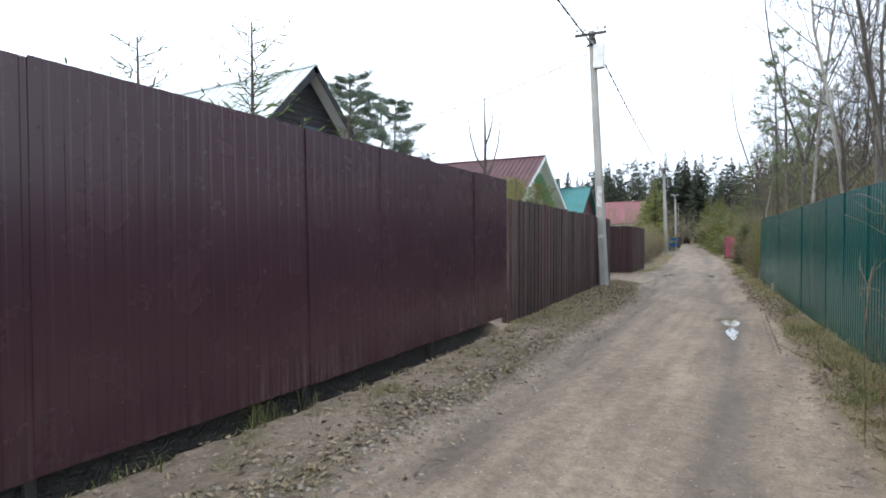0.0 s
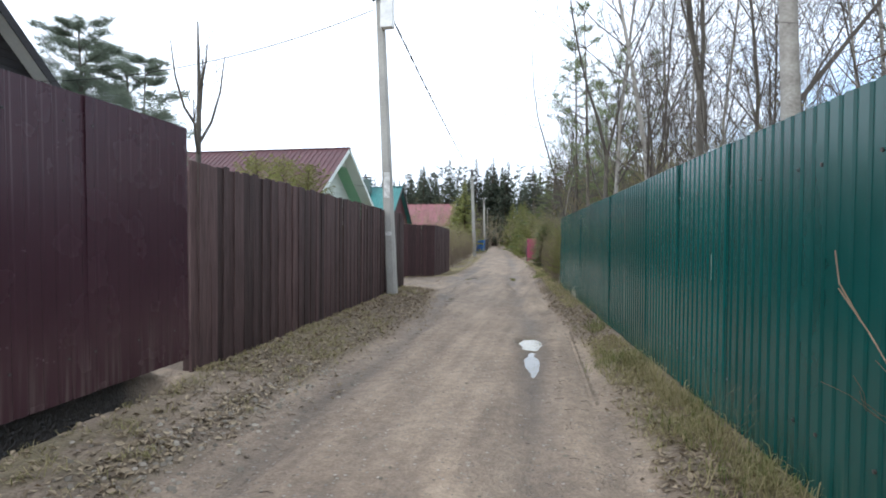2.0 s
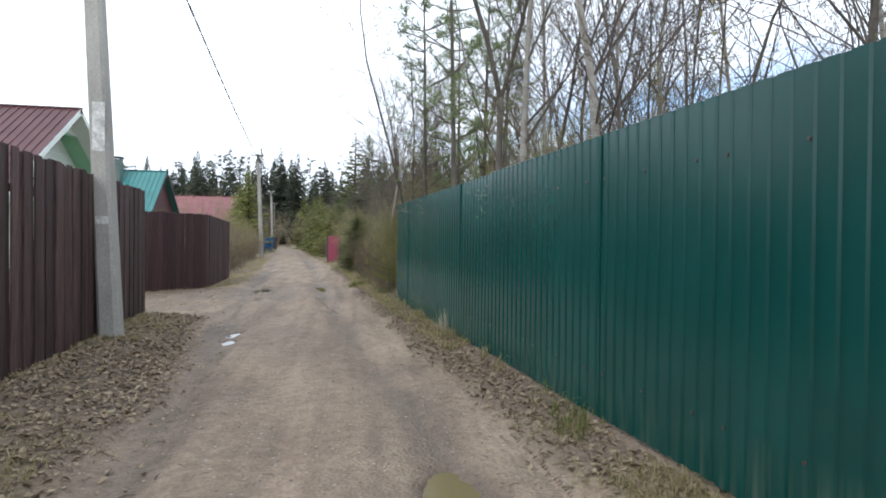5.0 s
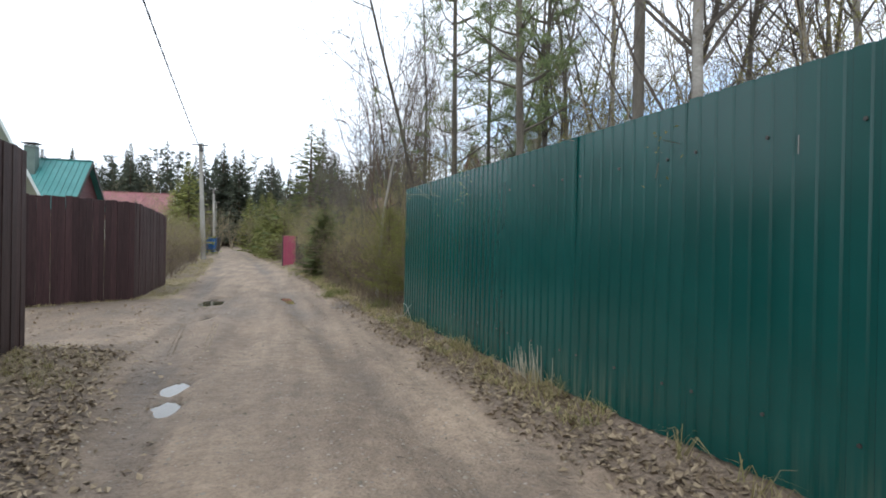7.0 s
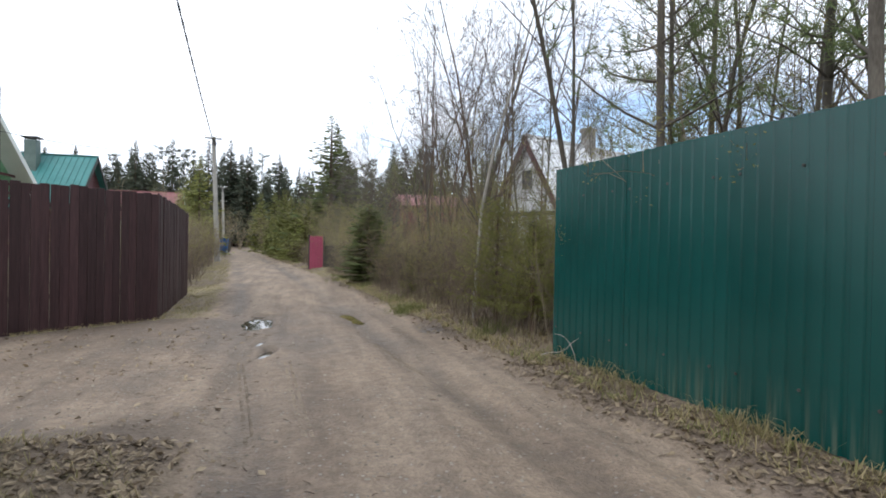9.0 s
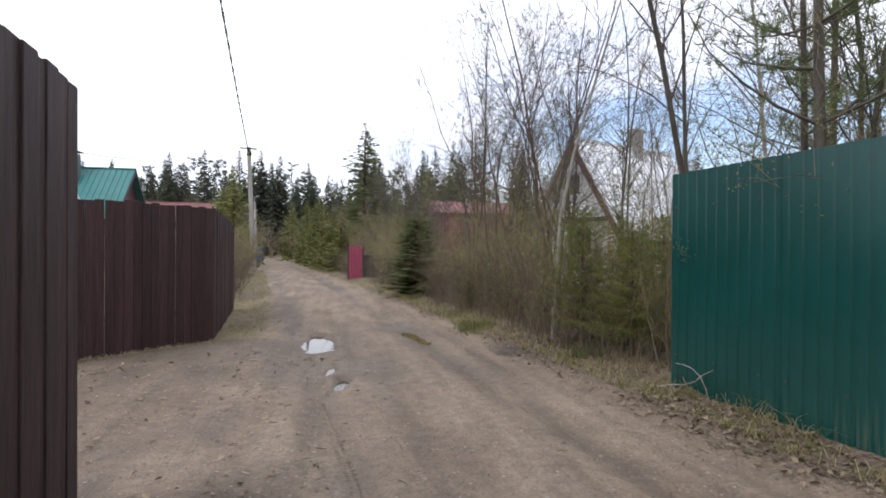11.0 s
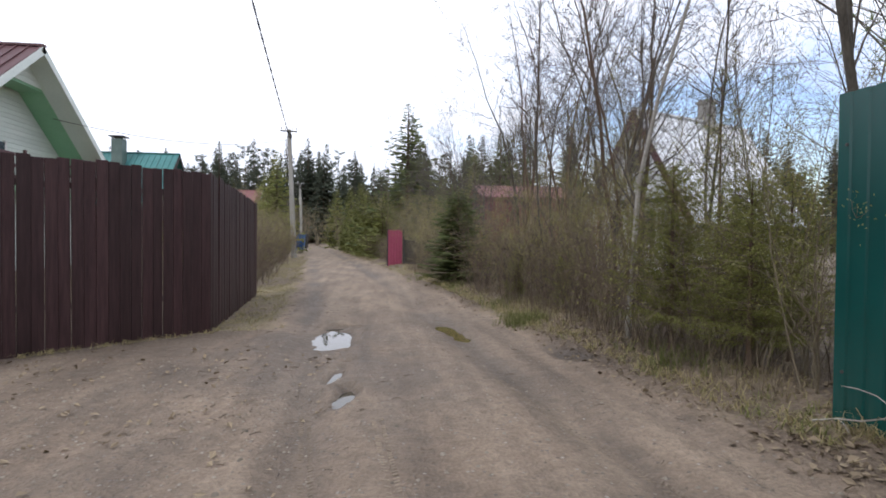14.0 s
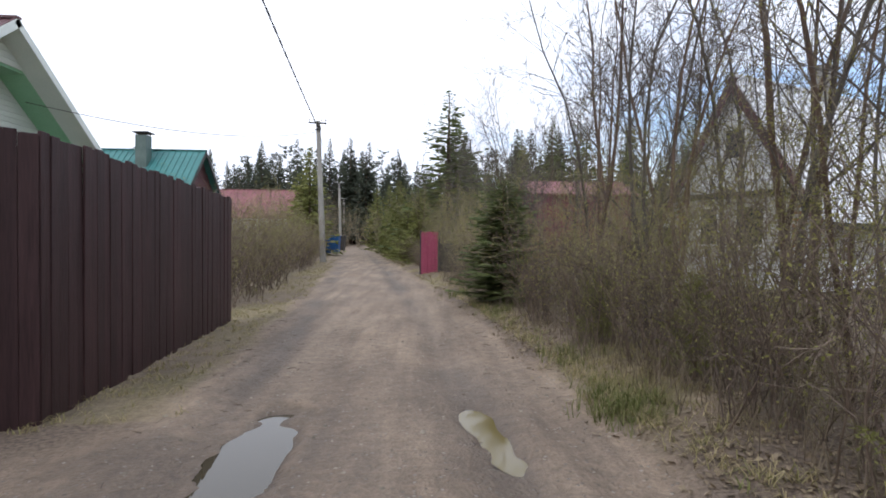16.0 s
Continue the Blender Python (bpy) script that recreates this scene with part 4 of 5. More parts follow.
# ---- trees ----
def limb(s, rng, start, way, length, r, depth, sides, tips, bend, kids, up):
    """A wandering tapered branch with smaller ones off it."""
    n = (7, 4, 2, 2)[min(depth, 3)]
    pts, rad = [start.copy()], [r]
    d, p = way.normalized(), start.copy()
    for i in range(n):
        d = (d + Vector((rng.gauss(0, bend), rng.gauss(0, bend), rng.gauss(0, bend) + up))).normalized()
        p = p + d * (length / n)
        pts.append(p.copy())
        rad.append(max(r * (1 - (i + 1) / n * 0.85), 0.0026))
    s[min(depth, 1)].tube(pts, rad, sides[min(depth, 3)])
    if depth >= len(kids):
        tips.append((pts[-1], d))
        if rng.random() < 0.5:
            tips.append((pts[-2], d))
        return
    for k in range(kids[depth]):
        t = rng.uniform(0.2, 1.0) if depth else rng.uniform(0.18, 1.0)
        i = min(int(t * n), n - 1)
        q = pts[i].lerp(pts[i + 1], t * n - i)
        axis = (pts[i + 1] - pts[i]).normalized()
        side = axis.cross(Vector((rng.gauss(0, 1), rng.gauss(0, 1), rng.gauss(0, 1)))).normalized()
        spread = rng.uniform(0.45, 1.1) if depth else rng.uniform(0.5, 1.1)
        ln = length * (rng.uniform(0.16, 0.36) if depth == 0 and len(kids) > 2 else rng.uniform(0.3, 0.58)) * (1.15 - 0.55 * t)
        limb(s, rng, q, axis + side * spread, ln, max(rad[i] * 0.38, 0.0034), depth + 1, sides, tips, bend * 2.0, kids, up)


def leaf_specks(rng, tips, size, n):
    """Small folded leaves and buds about the twig ends."""
    s = Soup()
    for p, d in tips:
        for _ in range(n):
            q = p + Vector((rng.gauss(0, 0.07), rng.gauss(0, 0.07), rng.gauss(0, 0.07)))
            a = Vector((rng.gauss(0, 1), rng.gauss(0, 1), rng.gauss(0, 1))).normalized() * size * rng.uniform(0.6, 1.3)
            b = a.cross(Vector((rng.gauss(0, 1), rng.gauss(0, 1), rng.gauss(0, 1)))).normalized() * size * 0.45
            s.poly(q - a, q + b, q + a, q - b)
    return s


def bare_tree(name, seed, h, r, lean, kids, bark, twig, buds=0, wander=0.11, stems=1):
    rng = random.Random(seed)
    trunk, crown, tips = Soup(), Soup(), []
    for k in range(stems):
        d = Vector((rng.gauss(0, lean), rng.gauss(0, lean), 1))
        st = Vector((rng.uniform(-0.2, 0.2), rng.uniform(-0.2, 0.2), -0.1)) * (1 if stems > 1 else 0)
        st.z = -0.1
        hh = h * (1 if stems == 1 else rng.uniform(0.65, 1.0))
        limb((trunk, crown), rng, st, d, hh, r, 0, (7, 4, 3, 3) if stems == 1 else (4, 3, 3, 3), tips, wander, kids, 0.05)
    return trunk.mesh("trunk", bark, True), crown.mesh("crown", twig), (leaf_specks(rng, tips, 0.015, buds).mesh("buds", M_BUD) if buds else None)


def conifer(seed, h, spread, count, mat, density, droop, needle=0.07, low=0.04, power=0.8, fine=1.0, stem=1.0, bristle=0):
    """A spruce: boughs all up the stem, each a spray of needled twigs, hanging more towards the foot."""
    rng = random.Random(seed)
    trunk, crown = Soup(), Soup()
    trunk.tube([(0, 0, -0.1), (rng.gauss(0, 0.01), 0, h * 0.5), (0, 0, h * 0.985)], [(h * 0.014 + 0.01) * stem, (h * 0.009 + 0.006) * stem, 0.008], 7)
    for b in range(count):
        t0 = (b + rng.random()) / count
        z = h * (low + (0.985 - low) * t0 ** 0.9)
        f = 1 - z / h
        a = b * 2.399 + rng.uniform(-0.5, 0.5)
        ln = (spread * f ** power + 0.02 * h ** 0.5) * rng.uniform(0.55, 1.15)
        out = Vector((math.cos(a), math.sin(a), 0))
        side = Vector((-out.y, out.x, 0))
        fall = -0.42 * droop * min(f * 1.6, 1) * rng.uniform(0.5, 1.3) + 0.45 * (1 - min(f * 1.6, 1))
        pts = [Vector((0, 0, z)) + out * ln * t + Vector((0, 0, ln * (fall * t + 0.22 * t * t))) for t in (0, 0.25, 0.5, 0.75, 1.0)]
        trunk.tube(pts[:4], [0.012 * ln ** 0.5, 0.008 * ln ** 0.5, 0.005, 0.003], 3)
        m = max(int(ln * density), 3)
        for j in range(m):
            t = (j + rng.random()) / m
            i = min(int(t * 4), 3)
            p = pts[i].lerp(pts[i + 1], t * 4 - i)
            for sg in (-1, 1):
                nd = needle * (0.3 + 0.7 * min(f * 2.5, 1))
                tw = ln * 0.40 * (1.1 - t) * rng.uniform(0.5, 1.2) + nd
                d = (side * sg * rng.uniform(0.5, 1.1) + out * rng.uniform(0.4, 0.9) + Vector((0, 0, rng.uniform(-0.75, 0.2) * droop))).normalized()
                up = Vector((rng.gauss(0, 0.6), rng.gauss(0, 0.6), 1)).normalized()
                w = d.cross(up).normalized() * nd * rng.uniform(0.3, 0.6) * fine
                e = p + d * tw
                mid = p + d * tw * 0.45
                if not bristle:
                    crown.poly(p - w * 0.5, mid - w, e, mid + w, p + w * 0.5)
                    continue
                e = e - Vector((0, 0, tw * rng.uniform(0.1, 0.5)))
                crown.poly(p - w * 0.15, e, p + w * 0.15)
                for b2 in range(bristle):
                    q = p.lerp(e, (b2 + rng.random()) / bristle)
                    v = (d * rng.uniform(0.5, 1.1) + Vector((rng.gauss(0, 0.6), rng.gauss(0, 0.6), rng.gauss(0, 0.6)))).normalized() * rng.uniform(0.022, 0.042)
                    u = v.cross(Vector((rng.gauss(0, 1), rng.gauss(0, 1), rng.gauss(0, 1)))).normalized() * 0.0048
                    crown.poly(q - u, q + v, q + u)
    return trunk.mesh("trunk", M_BARKB, True), crown.mesh("crown", mat), None


def pine(seed, h, first, spread, mat, tufts, coarse=1.0):
    rng = random.Random(seed)
    trunk, crown = Soup(), Soup()
    x, y = rng.gauss(0, 0.03), rng.gauss(0, 0.03)
    trunk.tube([(0, 0, -0.1), (x * h * 0.3, y * h * 0.3, h * 0.35), (x * h * 0.6, y * h * 0.6, h * 0.7), (x * h, y * h, h)], [0.0055 * h + 0.012, 0.0045 * h + 0.01, 0.003 * h + 0.006, 0.008], 7)
    z = h * first
    while z < h:
        f = (h - z) / (h * (1 - first))
        for k in range(3):
            a = rng.uniform(0, 6.28)
            ln = spread * (0.35 + 0.65 * f ** 0.7) * rng.uniform(0.5, 1.1)
            d = Vector((math.cos(a), math.sin(a), rng.uniform(0.05, 0.5)))
            p, pts = Vector((x * z, y * z, z)), []
            for i in range(5):
                pts.append(p.copy())
                d = (d + Vector((rng.gauss(0, 0.15), rng.gauss(0, 0.15), 0.10))).normalized()
                p = p + d * ln / 4
            trunk.tube(pts, [0.015, 0.012, 0.009, 0.006, 0.004], 4)
            for j in range(tufts):
                t = rng.uniform(0.35, 1.0)
                i = min(int(t * 4), 3)
                q = pts[i].lerp(pts[i + 1], t * 4 - i) + Vector((rng.gauss(0, 0.13), rng.gauss(0, 0.13), rng.gauss(0.04, 0.08))) * ln * 0.7
                for m in range(15 if coarse == 1 else 5):
                    v = Vector((rng.gauss(0, 1), rng.gauss(0, 1), rng.gauss(0.5, 0.8))).normalized()
                    w = v.cross(Vector((rng.gauss(0, 1), rng.gauss(0, 1), rng.gauss(0, 1)))).normalized() * (0.0042 if coarse == 1 else 0.012 * coarse)
                    ln2 = rng.uniform(0.10, 0.20) * coarse
                    crown.poly(q - w, q + v * ln2, q + w)
        z += h * rng.uniform(0.04, 0.07)
    return trunk.mesh("trunk", M_BARK, True), crown.mesh("crown", mat), None


def plant(kind, meshes, x, y, turn, scale, label, category, group="", wide=1.0, z=None):
    g = cover(x, y)[0] if z is None else z
    ob = empty(kind, Matrix.Translation((x, y, g - 0.02)) @ Matrix.Rotation(turn, 4, "Z") @ Matrix.Diagonal((scale * wide, scale * wide, scale, 1)), label, category, group)
    for nm, me in zip(("trunk", "crown", "foliage"), meshes):
        if me is not None:
            tagged(part(nm, me, ob), kind="stuff" if nm == "foliage" else "")
    return ob


M_SHOOT = surf("red_shoot", (0.10, 0.062, 0.038), (0.19, 0.125, 0.070), rough=0.7, scale=3, fine=22, bump=0.0, vary=0.2)
GREY = [bare_tree("bare", 10 + i, 9.0, 0.044, 0.06, (34, 5, 3), M_BARK, M_TWIG, 1 if i % 2 else 0) for i in range(5)]
THIN = [bare_tree("thin", 18 + i, 6.8, 0.024, 0.05, (26, 4, 2), M_BARK, M_TWIG, 1, 0.07) for i in range(3)]
BIRCH = [bare_tree("birch", 30 + i, 10.5, 0.055, 0.025, (28, 5, 3), M_BARKP, M_TWIG, 0, 0.05) for i in range(3)]
THICK = bare_tree("thick", 44, 12.0, 0.086, 0.01, (9, 4, 3), M_BARKP, M_TWIG, 0, 0.04)


def twin_tree(seed, h, r, split, bark):
    """A stem that parts at a height into two steep stems, each with its own limbs."""
    rng = random.Random(seed)
    trunk, crown, tips = Soup(), Soup(), []
    a = rng.uniform(0, 6.28)
    mid = Vector((0.04 * math.cos(a + 2), 0.04 * math.sin(a + 2), split * 0.5))
    top = Vector((0.02, -0.03, split))
    trunk.tube([(0, 0, -0.1), mid, top], [r * 1.15, r * 1.02, r * 0.95], 8)
    for k, f in ((0, 1.0), (math.pi, 0.8)):
        way = Vector((0.15 * math.cos(a + k), 0.15 * math.sin(a + k), 1))
        limb((trunk, crown), rng, top - Vector((0, 0, 0.04)), way, (h - split) * f, r * 0.78 * f, 0, (7, 4, 3, 3), tips, 0.07, (18, 4, 3), 0.04)
    return trunk.mesh("trunk", bark, True), crown.mesh("crown", M_TWIG), None


CROOKED = bare_tree("crooked", 47, 6.4, 0.034, 0.015, (16, 5, 3), M_BARKP, M_TWIG, 0, 0.065)


def forked_tree(seed):
    """A pruned garden tree: a straight stem that parts into a few steep limbs."""
    rng = random.Random(seed)
    trunk, crown, tips = Soup(), Soup(), []
    trunk.tube([(0, 0, -0.1), (0.03, 0.0, 1.2), (0.0, 0.02, 2.4), (0.02, 0.0, 3.5), (0.0, 0.0, 4.5)], [0.055, 0.046, 0.040, 0.030, 0.010], 7)
    for z, a, ln in ((2.75, 0.3, 1.3), (2.95, 3.3, 1.25), (2.6, 4.9, 0.7), (3.1, 1.7, 1.0), (3.5, 5.4, 0.6)):
        out = Vector((math.cos(a), math.sin(a), 0))
        crown.tube([Vector((0.01, 0.01, z)), Vector((0, 0, z + ln * 0.25)) + out * 0.18, Vector((0, 0, z + ln * 0.6)) + out * 0.30, Vector((0, 0, z + ln)) + out * 0.36], [0.024, 0.020, 0.014, 0.006], 5)
        for k in range(4):
            t = rng.uniform(0.3, 0.9)
            st = Vector((0, 0, z + ln * t)) + out * 0.3 * t
            limb((crown, crown), rng, st, out * rng.uniform(0.2, 0.8) + Vector((rng.gauss(0, 0.3), rng.gauss(0, 0.3), 1)), rng.uniform(0.2, 0.4), 0.006, 2, (4, 3, 3, 3), tips, 0.1, (1, 1), 0.05)
    return trunk.mesh("trunk", M_BARK, True), crown.mesh("crown", M_BARK), None


GARDEN = [forked_tree(41)]
SHRUB = [bare_tree("shrub", 50 + i, 3.3, 0.013, 0.15, (9, 3), M_TWIGR, M_TWIGR, 4, 0.15, stems=7) for i in range(5)]
BUSH = [bare_tree("bush", 70 + i, 1.7, 0.009, 0.26, (6, 3), M_TWIGB, M_TWIGB, 2, 0.15, stems=7) for i in range(3)]
FARSHRUB = [bare_tree("far_shrub", 60 + i, 3.3, 0.017, 0.17, (6, 2), M_TWIGR, M_TWIGR, 3, 0.15, stems=4) for i in range(3)]
OLIVE = [bare_tree("olive_shrub", 64 + i, 4.2, 0.018, 0.10, (8, 3), M_TWIGR, M_TWIGR, 15, 0.14, stems=4) for i in range(3)]
FARTREE = [bare_tree("far_tree", 26 + i, 9.5, 0.075, 0.05, (20, 4), M_BARK, M_TWIG, 0) for i in range(2)]
SPRUCES = [conifer(80 + i, 3.0, 0.86, 210, M_SPRUCE, 26, 0.35, 0.10, 0.02, 0.48, 0.5) for i in range(2)]
YOUNG = [conifer(84 + i, 2.6, 1.05, 104, M_SPRUCEY, 28, 0.25, 0.05, 0.16, 0.5, 0.30, 1.0, 10) for i in range(3)]
LANK = [conifer(88 + i, 4.5, 0.85, 60, M_SPRUCE, 15, 0.3, 0.06, 0.25, 0.6, 0.4, 0.45, 9) for i in range(1)]
TALL = [conifer(90 + i, 16.0, 3.6 + 0.9 * (i % 2), 170, M_FAR, 3.2, 0.6, 0.40, 0.06, 0.95) for i in range(4)]
MIDS = [conifer(96 + i, 8.0, 2.4, 150, M_MIDY, 4.5, 0.6, 0.22, 0.02, 0.7) for i in range(2)]
MIDD = [conifer(98 + i, 9.0, 2.6, 140, M_SPRUCE, 5.5, 0.35, 0.18, 0.05, 0.85) for i in range(2)]
GARDENPINE = [pine(110 + i, 7.0, 0.16, 1.5, M_PINEG, 52) for i in range(2)]
PINES = [pine(100 + i, 7.0, 0.34, 1.35, M_PINE, 11) for i in range(3)]
FARPINE = [pine(106 + i, 15.0, 0.45, 2.8, M_FAR, 9, 3.2) for i in range(2)]

TR = random.Random(77)


def turn_of():
    return TR.uniform(0, 6.28)


# behind the green fence
for i in range(110):
    y = 3.0 + i * 0.25 + TR.uniform(-0.4, 0.4)
    x = max(green_x(y) + 0.9 + 7.5 * TR.random() ** 1.2, 3.0)
    if y > 19 and x < 4.6:
        x += 3.0
    if 29.5 < y or (y > 17 and i % 3):
        continue
    k = TR.random()
    if k < 0.40:
        plant("bare_tree", TR.choice(GREY), x, y, turn_of(), TR.uniform(0.7, 1.0), "tall bare grey tree with fine twigs", "tree", "bare trees behind the green fence")
    elif k < 0.88:
        plant("bare_tree", TR.choice(THIN), x, y, turn_of(), TR.uniform(0.75, 1.15), "slender bare brown sapling with upright twigs", "tree", "bare trees behind the green fence")
    else:
        plant("birch_tree", TR.choice(BIRCH), x, y, turn_of(), TR.uniform(0.75, 1.0), "pale-barked bare birch tree", "tree", "birches in the wood")
plant("birch_tree", THICK, 3.64, 5.45, 1.0, 1.0, "thick pale smooth-barked tree close behind the fence", "tree", "birches in the wood")
plant("bare_tree", twin_tree(61, 9.0, 0.052, 3.3, M_BARK), 3.5, 8.28, 0.6, 1.0, "grey-brown forked tree close behind the fence", "tree", "bare trees behind the green fence")
plant("birch_tree", BIRCH[0], 3.48, 11.53, 2.0, 1.05, "pale straight birch close behind the fence", "tree", "birches in the wood")
plant("bare_tree", twin_tree(62, 9.0, 0.047, 3.2, M_BARK), 2.71, 13.02, 2.4, 1.0, "grey-brown forked tree close behind the fence", "tree", "bare trees behind the green fence")
plant("birch_tree", BIRCH[1], 2.8, 12.42, 0.5, 0.95, "white-barked birch close behind the fence", "tree", "birches in the wood")
plant("birch_tree", BIRCH[2], 4.37, 16.29, 4.0, 0.95, "slim pale birch behind the fence", "tree", "birches in the wood")
plant("bare_tree", twin_tree(63, 8.0, 0.042, 1.3, M_BARK), 2.01, 17.75, 1.1, 1.0, "bare brown twin-stemmed tree at the fence end", "tree", "bare trees behind the green fence")
for x, y, sc in ((2.46, 14.7, 1.0), (2.2, 16.47, 0.95), (3.1, 15.7, 0.9), (3.0, 17.4, 0.85), (4.2, 18.3, 1.0)):
    plant("pine_tree", TR.choice(PINES), x, y, turn_of(), sc, "young green pine with bare lower trunk", "tree", "pines in the wood")
for i in range(14):
    y = 10 + i * 0.6
    plant("bare_shrub", TR.choice(SHRUB), green_x(y) + TR.uniform(1.2, 5), y, turn_of(), TR.uniform(0.75, 1.1), "leafless brown shrub behind the fence", "shrub", "shrubs behind the green fence")


for i in range(18):
    y = 12.2 + i * 0.40
    plant("leafing_shrub", TR.choice(OLIVE), green_x(min(y, 17.6)) + TR.uniform(1.5, 3.6), y, turn_of(), TR.uniform(0.75, 1.05), "tall olive shrub in early leaf behind the fence", "shrub", "leafing shrubs")
# thicket on the side past the green fence
def thicket_ok(x, y):
    if abs(x - 0.95) < 0.75 and -1.6 < y - 27.8 < 0.8:
        return False
    if abs(y - 36.5) < 1.6 and x < 1.0:
        return False
    return not (30 < y < 37 and x > 6.2 + 0.4 * (33.8 - y))


for i in range(84):
    y = 18.4 + 26 * (i / 84) + TR.uniform(-0.2, 0.2)
    c = lerp(CENTRE, y) + lerp(HALF, y)
    x = c + 0.85 + (2.4 if y < 31 else 5.0) * TR.random() ** 1.5
    if thicket_ok(x, y):
        plant("bare_shrub", TR.choice(SHRUB), x, y, turn_of(), TR.uniform(0.5, 1.0) * (0.52 if y < 23 else 0.54 if y < 29 else 0.50), "leafless brown shrub with budding twigs", "shrub", "shrubs in the thicket")
for i in range(56):
    y = 18.6 + 28 * (i / 56) + TR.uniform(-0.2, 0.2)
    x = lerp(CENTRE, y) + lerp(HALF, y) + TR.uniform(0.6, 2.0)
    if thicket_ok(x, y):
        plant("bare_bush", TR.choice(BUSH), x, y, turn_of(), TR.uniform(0.55, 0.95), "low tangled brown bush", "shrub", "low bushes in the thicket")
for i in range(32):
    y = 19 + i * 0.95 + TR.uniform(-0.4, 0.4)
    x = lerp(CENTRE, y) + lerp(HALF, y) + (TR.uniform(1.8, 4.2) if y < 31 else TR.uniform(1.8, 9))
    if thicket_ok(x, y) and (y > 26 or i % 2):
        plant("bare_tree", TR.choice(GREY), x, y, turn_of(), TR.uniform(0.4, 0.85), "slender bare tree in the thicket", "tree", "bare trees in the thicket")
for i in range(16):
    y = 18.6 + i * 0.75
    x = lerp(CENTRE, y) + lerp(HALF, y) + TR.uniform(1.3, 3.2)
    if thicket_ok(x, y):
        plant("leafing_shrub", TR.choice(OLIVE), x, y, turn_of(), TR.uniform(0.5, 0.85), "tall olive shrub in early leaf", "shrub", "leafing shrubs")
for x, y, sc in ((2.35, 22.3, 0.7), (1.9, 23.9, 0.6), (2.6, 25.2, 0.72), (3.1, 26.4, 0.8), (3.6, 25.2, 0.8)):
    plant("bare_tree", TR.choice(GREY), x, y, turn_of(), sc, "crooked dark bare tree beside the track", "tree", "bare trees in the thicket", 1.0)
for i in range(40):
    y = 43 + i * 1.0
    x = lerp(CENTRE, y) + lerp(HALF, y) + 1.0 + 9 * TR.random() ** 1.5
    plant("bare_shrub", TR.choice(FARSHRUB), x, y, turn_of(), TR.uniform(1.0, 1.7), "leafless brown shrub with budding twigs", "shrub", "shrubs in the thicket")
plant("spruce_tree", SPRUCES[0], 0.98, 28.4, 0.4, 0.78, "small dense bushy green spruce", "tree", "spruces", 1.5)
for x, y, sc in ((1.95, 18.75, 0.62), (1.80, 19.7, 0.72), (2.4, 20.5, 0.50), (2.6, 19.1, 0.66), (2.7, 20.0, 0.6), (1.45, 24.2, 0.35), (1.75, 22.6, 0.35)):
    plant("young_spruce", TR.choice(YOUNG), x, y, turn_of(), sc, "low yellowish green young spruce", "tree", "young spruces by the fence end")
plant("young_spruce", LANK[0], 2.9, 20.6, 0.5, 0.7, "lanky young spruce with thin boughs", "tree", "young spruces by the fence end")
ALDER = [twin_tree(150 + i, 6.6, 0.036 + 0.005 * (i % 3), 0.7 + 0.5 * (i % 3), M_BARKB) for i in range(4)]
for i, (x, y) in enumerate(((2.35, 21.7), (2.5, 22.6), (3.35, 23.4), (2.5, 24.5), (2.9, 25.6), (2.1, 26.4), (2.6, 27.4))):
    plant("bare_tree", ALDER[i % 4], x, y, turn_of(), TR.uniform(0.85, 1.15), "dark brown crooked forked tree at the thicket's edge", "tree", "bare trees in the thicket")
for i in range(30):
    y = 29.0 + i * 0.62
    x = lerp(CENTRE, y) + lerp(HALF, y) + TR.uniform(1.6, 6.5)
    if thicket_ok(x, y):
        plant("bare_tree", TR.choice(THIN + GREY[:2]), x, y, turn_of(), TR.uniform(0.55, 0.95), "fine-twigged bare tree in the far thicket", "tree", "bare trees in the thicket")
plant("birch_tree", CROOKED, 1.66, 20.35, 3.54, 1.0, "crooked pale-barked young tree at the track's edge", "tree", "birches in the wood")
for x, y, sc in ((10.2, 41.5, 0.68), (11.6, 42.5, 0.75), (5.5, 51.0, 0.85), (7.5, 52.0, 0.95), (9.8, 52.5, 1.0), (4.0, 51.8, 0.75), (12.0, 51.0, 1.0), (8.4, 56.0, 1.1), (6.4, 56.5, 1.0), (10.5, 57.0, 1.15)):
    plant("spruce_tree", TR.choice(MIDD + MIDS), x, y, turn_of(), sc, "olive green spruce beyond the cottage", "tree", "wood spruces")
for i in range(26):
    y = 18.9 + i * 0.33
    x = lerp(CENTRE, y) + lerp(HALF, y) + TR.uniform(0.75, 1.5)
    if math.hypot(x - 1.58, y - 20.35) > 0.35:
        plant("bare_bush", TR.choice(BUSH), x, y, turn_of(), TR.uniform(0.6, 1.0), "low tangled brown bush", "shrub", "low bushes in the thicket")
plant("spruce_tree", MIDD[0], 0.9, 48.5, 1.0, 1.05, "tall spruce standing above the thicket", "tree", "spruces", 1.45)
for x, y, sc in ((-1.6, 50, 0.52), (-1.9, 53, 0.6), (-2.2, 57, 0.66), (-8.3, 56.5, 0.95), (-9.6, 60, 0.8), (-3.2, 64, 0.7), (-5.2, 76, 0.8), (-12.6, 72, 0.8)):
    plant("spruce_tree", TR.choice(MIDS), x, y, turn_of(), sc, "bushy yellow-green spruce beside the track", "tree", "spruces")
